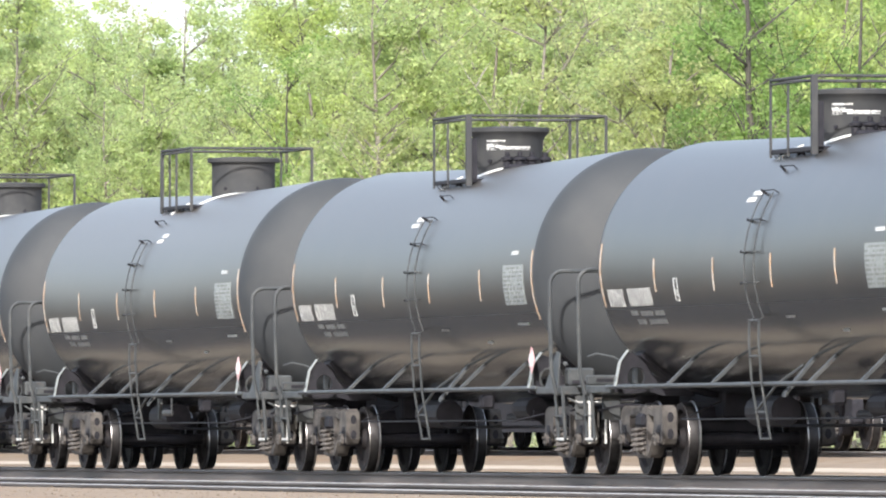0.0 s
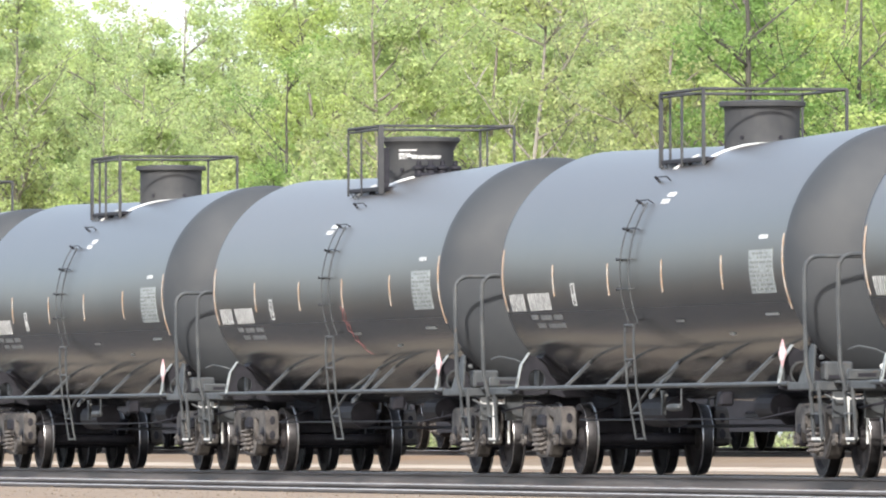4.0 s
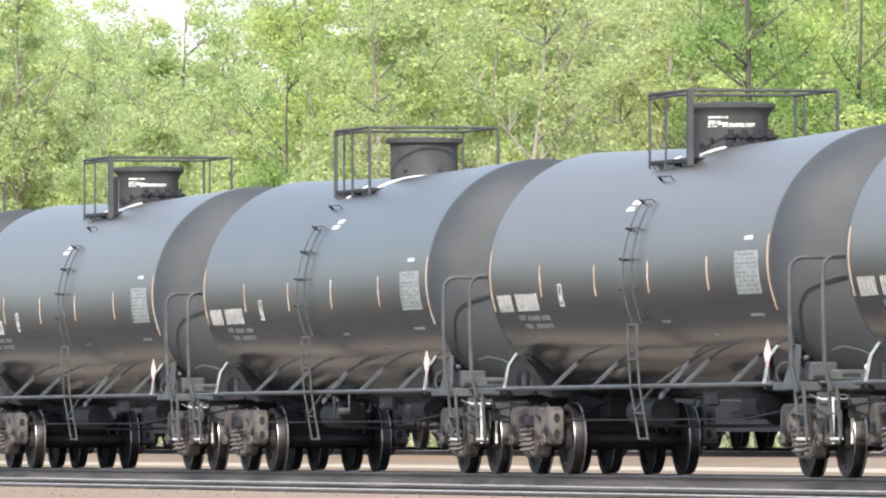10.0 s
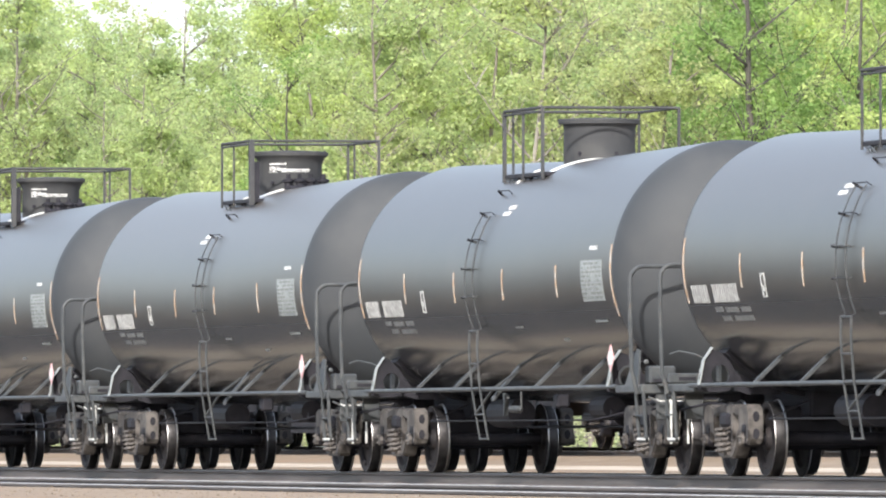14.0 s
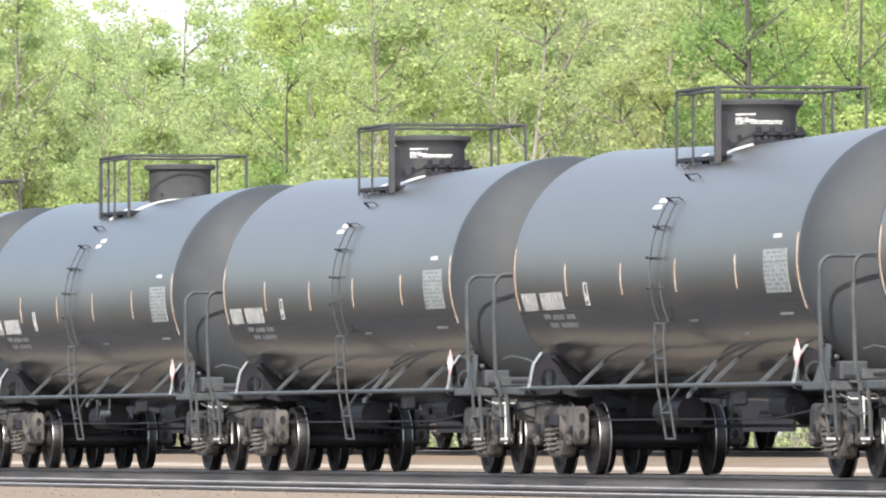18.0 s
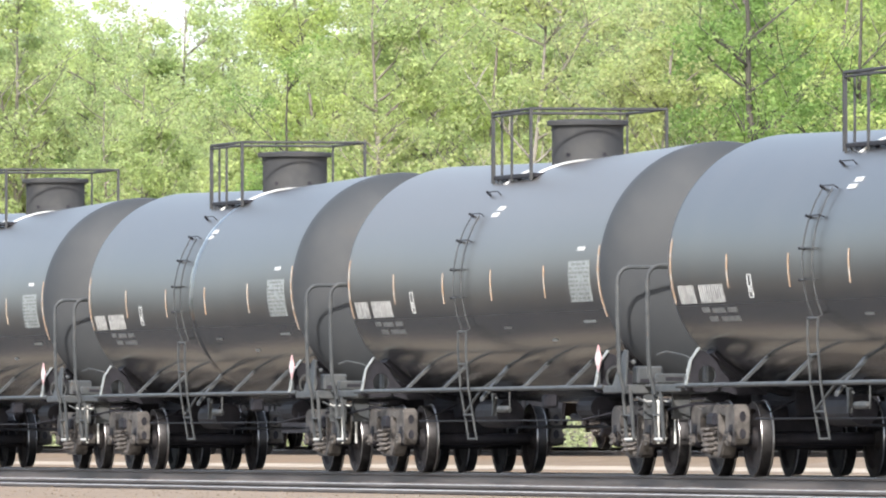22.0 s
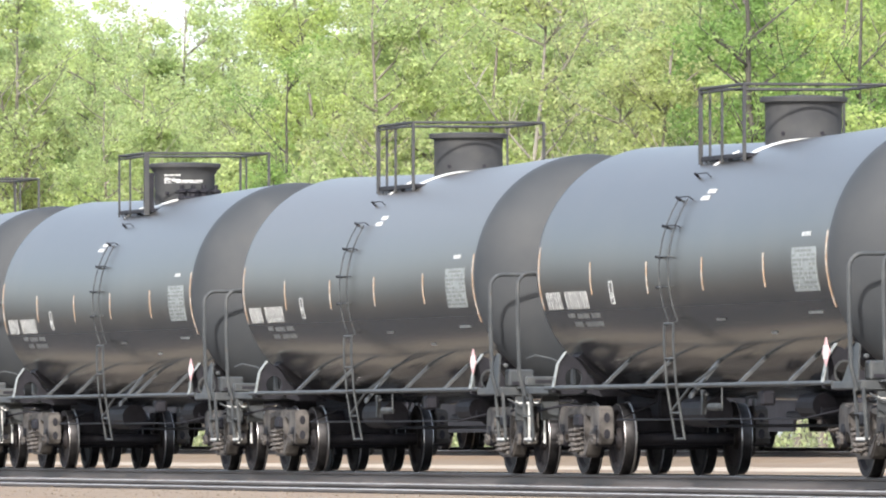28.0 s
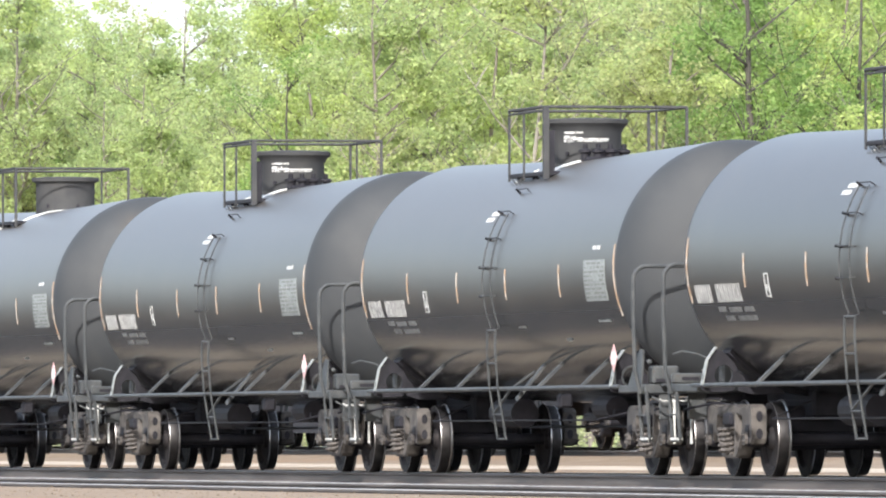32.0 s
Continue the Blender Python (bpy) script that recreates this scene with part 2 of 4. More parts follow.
def plate(bm, pts, thick, axis=0, mi=0):
    """A flat plate: outline of 3D points, thickened along an axis."""
    off = Vector([thick / 2 if i == axis else 0 for i in range(3)])
    a = [bm.verts.new(Vector(p) - off) for p in pts]
    b = [bm.verts.new(Vector(p) + off) for p in pts]
    fs = [bm.faces.new(a), bm.faces.new(b[::-1])]
    n = len(pts)
    for i in range(n):
        fs.append(bm.faces.new((a[i], b[i], b[(i + 1) % n], a[(i + 1) % n])))
    for f in fs:
        f.material_index = mi
    bmesh.ops.recalc_face_normals(bm, faces=fs)
    return bm


def B():
    return bmesh.new()


def axis_z(x):
    """Height of the tank's axis: two halves that slope down to the middle."""
    return ZC + BEND * (math.sqrt(x * x + 0.04) - 0.2) / 7.07


def on_tank(x, z, side=-1, off=0.004):
    """A point on the tank's side at height z."""
    dz = z - axis_z(x)
    return Vector((x, side * (math.sqrt(max(R * R - dz * dz, 0)) + off), z))


def decal(bm, x0, x1, z0, z1, off=0.004, side=-1, steps=3, skew=0.0):
    """A thin curved patch on the tank's side."""
    rows = []
    for i in range(steps + 1):
        z = z0 + (z1 - z0) * i / steps
        dx = skew * i / steps
        rows.append([bm.verts.new(on_tank(x, z, side, o)) for x in (x0 + dx, x1 + dx) for o in (off, off - 0.004)])
    for a, b in zip(rows, rows[1:]):
        for f in ((a[0], a[2], b[2], b[0]), (a[1], b[1], b[3], a[3]), (a[0], b[0], b[1], a[1]), (a[2], a[3], b[3], b[2])):
            bm.faces.new(f)
    bm.faces.new((rows[0][0], rows[0][1], rows[0][3], rows[0][2]))
    bm.faces.new((rows[-1][0], rows[-1][2], rows[-1][3], rows[-1][1]))
    return bm

# ---- ground and tracks ----
def sheet(name, xs, prof, mat, label, category):
    """A strip of ground along x with a profile of (y, z), in quads."""
    bm = B()
    rows = [[bm.verts.new((x, y, z)) for y, z in prof] for x in xs]
    for a, b in zip(rows, rows[1:]):
        for k in range(len(prof) - 1):
            bm.faces.new((a[k], b[k], b[k + 1], a[k + 1]))
    return tagged(finish(name, bm, mat), label, category, kind="structure")


NEAR_X = [-4500, -900, -500, -300, -200] + [-150 + 5 * i for i in range(61)] + [200, 300, 500, 900, 4500]
ground = sheet("ground", NEAR_X, [(-4500, -0.15), (-300, -0.15), (-60, -0.12), (-30, -0.11), (-9.7, -0.11), (-9.45, -0.24), (-4.0, -0.23), (-1.9, -0.23), (2.9, -0.23), (4.2, -0.20), (6.5, -0.10), (9.0, -0.02), (11.2, 0.06),
               (24, 0.02), (40, 0.0), (90, 0.2), (300, 0.3), (4500, 0.3)], SAND, "dry tan sandy dirt of the rail yard", "ground")
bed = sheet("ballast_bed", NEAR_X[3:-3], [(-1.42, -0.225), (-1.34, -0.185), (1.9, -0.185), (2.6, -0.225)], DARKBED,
            "dark crushed stone ballast, shade under the train painted in", "ballast")
yard_bed = sheet("yard_ballast_bed", NEAR_X[3:-3], [(-9.42, -0.235), (-9.3, -0.20), (-7.0, -0.18), (-6.6, -0.21), (-3.1, -0.21), (-2.85, -0.228)], BALLAST, "dark cinder ballast of the yard track", "ballast")
far_bed = sheet("far_ballast_bed", NEAR_X[2:-3], [(11.0, 0.0), (12.0, 0.13), (16.0, 0.17), (17.0, 0.0)], SAND,
                "tan ballast shoulder of the far siding", "ballast")

pale = sheet("gravel_path", NEAR_X[2:-3], [(8.0, -0.046), (9.0, -0.014), (9.4, 0.001)], PALE, "pale trodden gravel strip beyond the train", "gravel")

field = sheet("weedy_field", NEAR_X, [(-4400, -0.12), (-300, -0.12), (-60, -0.10), (-30, -0.09), (-17, -0.105)], FIELD, "flat grey-green gravel and weeds across the yard", "field")

walkway = sheet("gravel_walkway", NEAR_X[3:-3], [(-2.85, -0.225), (-2.6, -0.205), (-1.55, -0.20), (-1.40, -0.218)], STRIP, "tan trodden gravel walkway beside the train", "gravel")


def stones(name, seed, n, x0, x1, y0, y1, z, r0, r1, mat, label):
    """Loose stones: small uneven octahedra strewn on the ground."""
    g = np.random.default_rng(seed)
    pos = np.stack([g.uniform(x0, x1, n), g.uniform(y0, y1, n), np.full(n, z)], 1)
    r = g.uniform(r0, r1, n)[:, None] * g.uniform(0.6, 1.0, (n, 1))
    ring = np.array([(1, 0, 0), (0, 1, 0), (-1, 0, 0), (0, -1, 0), (0, 0, 0.75), (0, 0, -0.5)])
    v = pos[:, None] + ring[None] * r[:, None] * g.uniform(0.6, 1.4, (n, 6, 1))
    f = np.array([(0, 1, 4), (1, 2, 4), (2, 3, 4), (3, 0, 4), (1, 0, 5), (2, 1, 5), (3, 2, 5), (0, 3, 5)])
    idx = (np.arange(n)[:, None, None] * 6 + f[None]).reshape(-1, 3)
    me = bpy.data.meshes.new(name)
    me.from_pydata(v.reshape(-1, 3).tolist(), [], idx.tolist())
    me.materials.append(mat)
    return tagged(new(name, me), label, "stones", kind="stuff")


stones("sandy_stones", 51, 2600, -10, 62, -14.5, -9.5, -0.115, 0.008, 0.028, GRIT, "loose tan stones strewn on the sandy dirt")
stones("cinder_stones", 52, 3500, -35, 64, -9.3, -6.8, -0.19, 0.012, 0.032, CINDER, "loose dark stones of the yard ballast")
stones("path_stones", 53, 3500, -75, 25, 3.0, 11.0, -0.10, 0.015, 0.05, GRIT, "loose tan stones beyond the train")


def rail_mesh(x0, x1):
    bm = B()
    prof = [(-0.07, -0.17), (0.07, -0.17), (0.07, -0.155), (0.012, -0.135), (0.010, -0.045), (0.034, -0.036), (0.036, -0.008), (0.028, 0.0),
            (-0.028, 0.0), (-0.036, -0.008), (-0.034, -0.036), (-0.010, -0.045), (-0.012, -0.135), (-0.07, -0.155)]
    a = [bm.verts.new((x0, y, z)) for y, z in prof]
    b = [bm.verts.new((x1, y, z)) for y, z in prof]
    n = len(prof)
    for i in range(n):
        f = bm.faces.new((a[i], a[(i + 1) % n], b[(i + 1) % n], b[i]))
        f.material_index = 1 if 6 <= i <= 8 else 0
    bm.faces.new(a[::-1]), bm.faces.new(b)
    bmesh.ops.recalc_face_normals(bm, faces=bm.faces)
    return bm


def track(y, z, x0, x1, label, head=None):
    base = new("railway_track")
    base.location = (0, y, z)
    tagged(base, label, "railway track", kind="structure")
    first = part("rail", rail_mesh(x0, x1), [RAILSIDE, head or RAILTOP], base)
    first.location = (0, -0.7545, 0)
    again(first, Matrix.Translation((0, 0.7545, 0)), base)
    return base


main_track = track(0, 0, -420, 260, "main track with polished rails under the train")
yard_track = track(-8.3, -0.056, -420, 260, "unused yard track sunk in dark ballast", RUSTTOP)
far_track = track(14.0, 0.265, -420, 260, "far siding track on a low ballast bank", FARTOP)

yard_track.rotation_euler.x = radians(1.35)      # the sunk tracks lean towards the yard
far_track.rotation_euler.x = radians(2.2)


def add_ties(base, x0, n, top, step=0.56):
    bm = box(B(), (-0.115, -1.3, -0.16), (0.115, 1.3, 0), 0.015)
    one = part("tie", bm, TIE, base)
    rnd = random.Random(5)
    one.matrix_local = Matrix.Translation((x0, 0, top))
    for i in range(1, n):
        again(one, pose(x0 + i * step + rnd.uniform(-0.03, 0.03), rnd.uniform(-0.05, 0.05), top + rnd.uniform(-0.012, 0.008), 0, 0, rnd.uniform(-1.2, 1.2)))


# ---- trees ----
def limb(bm, p, d, length, r, rnd, depth, ends):
    pts = [p.copy()]
    q, v = p.copy(), d.copy()
    steps = 5 if depth == 0 else 3
    for i in range(steps):
        v = (v + Vector((rnd.uniform(-.16, .16), rnd.uniform(-.16, .16), rnd.uniform(-.04, .14)))).normalized()
        q = q + v * length / steps
        pts.append(q.copy())
    tube(bm, pts, r, 3 if depth else 5, r * 0.35)
    ends.append((pts[-1], r))
    if depth < 1:
        for k in range(rnd.randint(4, 6)):
            i = rnd.randint(1, steps)
            a = rnd.uniform(0, math.tau)
            w = (Vector((math.cos(a), math.sin(a), rnd.uniform(0.25, 1.0))) + v * 0.5).normalized()
            limb(bm, pts[i], w, length * rnd.uniform(0.4, 0.62), r * 0.45, rnd, depth + 1, ends)
        ends.extend([(x, r) for x in pts[2:]])
    else:
        ends.extend([(x, r) for x in pts[1:]])


def tree_proto(seed, height, crown_r, leaves, leaf_mat, bark, sparse=1.0, low=0.2, size=0.074, girth=0.0088):
    rnd = random.Random(seed)
    bm, ends = B(), []
    lean = Vector((rnd.uniform(-.08, .08), rnd.uniform(-.08, .08), 1)).normalized()
    pts, p = [], Vector((0, 0, -0.3))
    v = lean.copy()
    for i in range(9):
        pts.append(p.copy())
        v = (v + Vector((rnd.uniform(-.07, .07), rnd.uniform(-.07, .07), 0.05))).normalized()
        p = p + v * height / 8.5
    tube(bm, pts, height * girth, 8, 0.02)
    for i in range(20):
        f = rnd.uniform(low, 0.95)
        j = min(int(f * 8), 7)
        q = pts[j].lerp(pts[j + 1], f * 8 - j)
        a = rnd.uniform(0, math.tau)
        reach = crown_r * (1.05 - 0.6 * f) * rnd.uniform(0.6, 1.1)
        limb(bm, q, Vector((math.cos(a), math.sin(a), rnd.uniform(0.35, 0.9))).normalized(), reach, height * 0.0036 * (1.2 - f * 0.6), rnd, 0, ends)
    t = new("tree")
    part("trunk", bm, bark, t, smooth=True)
    # crown: clumps of small folded leaves round the limb ends
    n = len(ends)
    clumps = []
    for i in range(int(95 * sparse)):
        c, _ = ends[rnd.randrange(n)]
        clumps.append((c + Vector((rnd.gauss(0, .35), rnd.gauss(0, .35), rnd.gauss(0, .3))), rnd.uniform(0.35, 0.95)))
    g = np.random.default_rng(seed)
    per = int(leaves * 1.5) // len(clumps)
    cen = np.repeat(np.array([c for c, _ in clumps]), per, 0)
    rad = np.repeat(np.array([r for _, r in clumps]), per)
    k = len(cen)
    dirs = g.normal(size=(k, 3))
    dirs /= np.linalg.norm(dirs, axis=1)[:, None]
    pos = cen + dirs * (rad * g.uniform(0.3, 1.0, k) ** 0.6)[:, None] * np.array([1.0, 1.0, 0.72])
    u = g.normal(size=(k, 3))
    u[:, 2] *= 0.6
    u /= np.linalg.norm(u, axis=1)[:, None]
    w = np.cross(u, g.normal(size=(k, 3)))
    w /= np.linalg.norm(w, axis=1)[:, None]
    s = size * g.uniform(0.55, 1.35, k)[:, None]
    verts = np.stack([pos - u * s, pos + u * s * 0.5 + w * s * 0.75, pos + u * s * 0.8 - w * s * 0.55], 1).reshape(-1, 3)
    faces = np.arange(k * 3).reshape(-1, 3)
    me = bpy.data.meshes.new("crown")
    me.from_pydata(verts.tolist(), [], faces.tolist())
    me.materials.append(leaf_mat)
    c = new("crown", me)
    c.parent = t
    return t


FAR_TREES = [
    tree_proto(11, 15.0, 4.2, 13759, LEAF[0], BARK),
    tree_proto(12, 16.5, 4.6, 14818, LEAF[1], BARK),
    tree_proto(13, 13.5, 4.0, 12701, LEAF[2], BARK),
    tree_proto(14, 17.0, 4.0, 6879, LEAF[0], PALEBARK, 0.7, 0.35),
    tree_proto(15, 11.0, 3.8, 12172, LEAF[1], PALEBARK, 1.0, 0.08),
    tree_proto(17, 15.5, 3.8, 8820, LEAF[3], BARK, 0.9, 0.25),
    tree_proto(16, 14.5, 3.6, 3200, LEAF[3], PALEBARK, 0.5, 0.3),
    tree_proto(27, 17.0, 3.6, 5600, LEAF[2], DARKBARK, 0.8, 0.42, girth=0.012),
]
TREE_LABELS = ["leafy deciduous tree in fresh spring green", "tall tree with yellow-green spring leaves", "broad tree with deeper green leaves",
               "tall pale-barked tree with thin spring foliage", "low leafy tree with branches near the ground", "tree with brownish-green opening buds", "half-bare pale tree with few leaves", "tree with a dark trunk and deep green leaves"]
for t, words in zip(FAR_TREES, TREE_LABELS):
    tagged(t, words, "tree", group="woodland beyond the yard")


EYE_X, EYE_Y = 165.0, -37.63      # bearings of the wood are told from here


def put_tree(k, x, y, s, turn, used):
    m = pose(x, y, 0.05, 0, 0, turn) @ Matrix.Scale(s, 4)
    if k in used:
        o = copy_thing(FAR_TREES[k], m)
        o.scale = (s, s, s)
    else:
        used.add(k)
        FAR_TREES[k].matrix_basis = m


def plant_wood():
    rnd = random.Random(21)
    used = set()
    # the wood's near edge runs along the yard; trees are set in loose rows
    for row in range(5):
        y0 = 50 + row * 6.5
        x = -470.0 + rnd.uniform(0, 6)
        while x < -60:
            k = rnd.choices(range(7), (5, 5, 3, 3, 3 if row else 7, 2, 3))[0]
            s = rnd.uniform(0.95, 1.2) + 0.05 * row
            bearing = math.degrees(math.atan2(y0 - EYE_Y, EYE_X - x))
            # two dips in the wood let the sky through
            dip = 0.17 * math.exp(-((bearing - 11.68) / 0.28) ** 2) + 0.11 * math.exp(-((bearing - 12.40) / 0.22) ** 2)
            s *= 1 - dip
            if dip > 0.12:
                k = rnd.choice((3, 6, 0, 1))
            if 13.55 < bearing < 14.25 and rnd.random() < 0.35:     # browner, later trees
                k = rnd.choice((5, 6, 6))
            if 14.45 < bearing < 14.75 and row < 3:                 # a stand of darker green
                k = rnd.choice((2, 7, 0))
            if bearing > 14.85 and row < 2:
                k = rnd.choice((0, 1, 4))
            put_tree(k, x, y0 + rnd.uniform(-3, 3), s, rnd.uniform(0, 360), used)
            dense = 165 - (y0 + 37.6) / 0.1935 - 14 < x < 165 - (y0 + 37.6) / 0.2717 + 14
            x += rnd.uniform(5.0, 8.5) * (1.0 if dense else 2.6)
    # trees that stand out at the near edge: bare tops in the dip, grey branching trunks, a dark trunk
    for k, bearing, y, s, turn in ((5, 10.98, 48.0, 1.0, 90), (6, 11.62, 58.0, 1.0, 40), (6, 11.80, 64.0, 0.95, 200), (7, 12.30, 46.5, 0.80, 10), (6, 12.84, 46.0, 0.80, 120),
                                   (6, 13.78, 46.0, 0.85, 250), (5, 14.02, 47.0, 0.85, 60), (7, 14.60, 45.0, 1.0, 300), (7, 15.05, 46.5, 0.85, 150)):
        put_tree(k, EYE_X - (y - EYE_Y) / math.tan(radians(bearing)), y, s, turn, used)


plant_wood()


def plant_near_side():
    """The far line of trees across the yard, behind the camera."""
    rnd = random.Random(33)
    x = -900.0
    while x < 500:
        k = rnd.choice((0, 1, 2, 4))
        o = copy_thing(FAR_TREES[k], pose(x, -240 + rnd.uniform(-9, 9), -0.2, 0, 0, rnd.uniform(0, 360)))
        s = rnd.uniform(0.8, 1.1)
        o.scale = (s, s, s)
        o["group"] = "tree line behind the camera"
        x += rnd.uniform(30, 44)


plant_near_side()


def scrub(name, seed, n, x0, x1, y0, y1, h, mat, label):
    """Low growth: many small folded leaves in tufts."""
    g = np.random.default_rng(seed)
    tufts = n // 60
    c = np.stack([g.uniform(x0, x1, tufts), g.uniform(y0, y1, tufts), np.zeros(tufts)], 1)
    hh = g.uniform(0.35, 1.0, tufts) * h
    cen, top = np.repeat(c, 60, 0), np.repeat(hh, 60)
    k = len(cen)
    pos = cen + np.stack([g.normal(0, .5, k), g.normal(0, .5, k), top * g.uniform(0, 1, k)], 1) * np.stack([top * .8, top * .8, np.ones(k)], 1)
    u = g.normal(size=(k, 3))
    u /= np.linalg.norm(u, axis=1)[:, None]
    w = np.cross(u, g.normal(size=(k, 3)))
    w /= np.linalg.norm(w, axis=1)[:, None]
    s = 0.075 * g.uniform(0.5, 1.4, k)[:, None]
    verts = np.stack([pos - u * s, pos + w * s * .6, pos + u * s, pos - w * s * .6], 1).reshape(-1, 3)
    idx = np.arange(k * 4).reshape(-1, 4)
    me = bpy.data.meshes.new(name)
    me.from_pydata(verts.tolist(), [], idx.tolist())
    me.materials.append(mat)
    return tagged(new(name, me), label, "shrubs", kind="stuff")


scrub("undergrowth", 3, 120000, -420, -110, 44, 70, 3.0, BUSH, "pale green undergrowth along the edge of the wood")

# ---- tank cars ----
AX = 7.27             # end of the straight shell
TRUCK_X = 7.0         # truck centres
END_X = 8.28          # railing and end sill
WR = 0.457            # wheel radius


def tank_shell(car, kind):
    bm = B()
    prof = []
    for i in range(11):
        a = math.pi / 2 * (1 - i / 10)
        prof.append((-AX - 0.80 * math.sin(a), max(R * math.cos(a), 0.01)))
    mid = [-7.0, -6.0, -4.0, -2.0, -1.0, -0.45, -0.2, 0.0, 0.2, 0.45, 1.0, 2.0, 4.0, 6.0, 7.0]
    prof += [(-AX + 0.02, R), (-AX + 0.06, R)] + [(x, R) for x in mid] + [(AX - 0.06, R), (AX - 0.02, R)]
    for i in range(11):
        a = math.pi / 2 * i / 10
        prof.append((AX + 0.80 * math.sin(a), max(R * math.cos(a), 0.01)))
    lathe(bm, prof, 96, mis=[1] * 11 + [0] * 18 + [1] * 11)
    for f in bm.faces:
        if len(f.verts) > 4:
            f.material_index = 1
    for v in bm.verts:
        v.co.z += axis_z(v.co.x)
    tank = part("tank", bm, [TANK, HEAD], car, "glossy black tank shell, brightness painted into its upper side", smooth=True)
    for side in (-1, 1):
        for x, z0, z1 in ((-7.20, 2.12, 2.92), (-4.43, 2.28, 2.69), (-1.5, 2.26, 2.66), (1.27, 2.27, 2.67), (4.24, 2.27, 2.68), (7.17, 2.00, 2.90)):
            part("reflective_strip", decal(B(), x - 0.028, x + 0.028, z0, z1, 0.006, side, 8), ORANGE, tank, "weathered orange reflective strip")
    side = -1
    # reporting marks and number, one bar a character
    for i in range(11):
        if i == 4:
            continue
        x = -6.85 + 0.205 * i
        bm = decal(B(), x - 0.066, x - 0.030, 2.115, 2.335, 0.005, side)
        part("lettering_bar", decal(bm, x + 0.034, x + 0.064, 2.115, 2.335, 0.005, side), WHITE, tank)
    for x0, x1, z in ((-6.0, -5.65, 2.03), (-5.5, -4.9, 2.02), (-4.75, -4.3, 2.02), (-5.8, -5.4, 1.92), (-5.2, -4.3, 1.915)):
        part("small_stencil", decal(B(), x0, x1, z - 0.03, z + 0.03, 0.005, side, 1), GREYTEXT, tank)
    bm = decal(B(), -3.5, -3.47, 2.17, 2.42, 0.005, side, 2)
    for x0, x1, z0, z1 in ((-3.33, -3.30, 2.17, 2.42), (-3.5, -3.3, 2.15, 2.17), (-3.5, -3.3, 2.42, 2.44), (-3.43, -3.37, 2.22, 2.30)):
        decal(bm, x0, x1, z0, z1, 0.005, side, 2)
    part("stencil_box", bm, WHITE, tank, "outlined stencil box")
    # data panel: pale sheet with rows of fine print
    c = 6.15
    part("data_panel", decal(B(), c - 0.56, c + 0.56, 2.20, 2.72, 0.005, side, 4), PANEL, tank, "pale panel of fine unreadable print")
    rnd = random.Random(8)
    bm = B()
    for i in range(9):
        z = 2.68 - i * 0.054
        x = c - 0.52
        while x < c + 0.42:
            w = min(rnd.uniform(0.06, 0.26), c + 0.52 - x)
            if rnd.random() < 0.8:
                decal(bm, x, x + w, z - 0.014, z + 0.012, 0.008, side, 1)
            x += w + rnd.uniform(0.03, 0.09)
    tagged(part("fine_print", bm, FAINT, tank), kind="stuff")
    part("small_tag", decal(B(), c - 0.15, c + 0.25, 2.85, 2.90, 0.006, side, 1), WHITE, tank)
    dx = 0.0 if kind == "valve" else 0.9
    for x, z in ((-0.30 + dx, 3.49 if dx else 3.42), (-0.42 + dx, 3.41 if dx else 3.34)):
        part("white_stencil", decal(B(), x - 0.2, x + 0.2, z - 0.028, z + 0.028, 0.006, side, 2), WHITE, tank)
    for x, z, w, mt in ((3.9, 1.73, .12, PANEL), (6.2, 1.95, .3, PANEL), (1.75, 1.91, .2, GREYTEXT)):
        part("small_plate", decal(B(), x - w, x + w, z - .015, z + .015, 0.012, side, 1), mt, tank)
    return tank


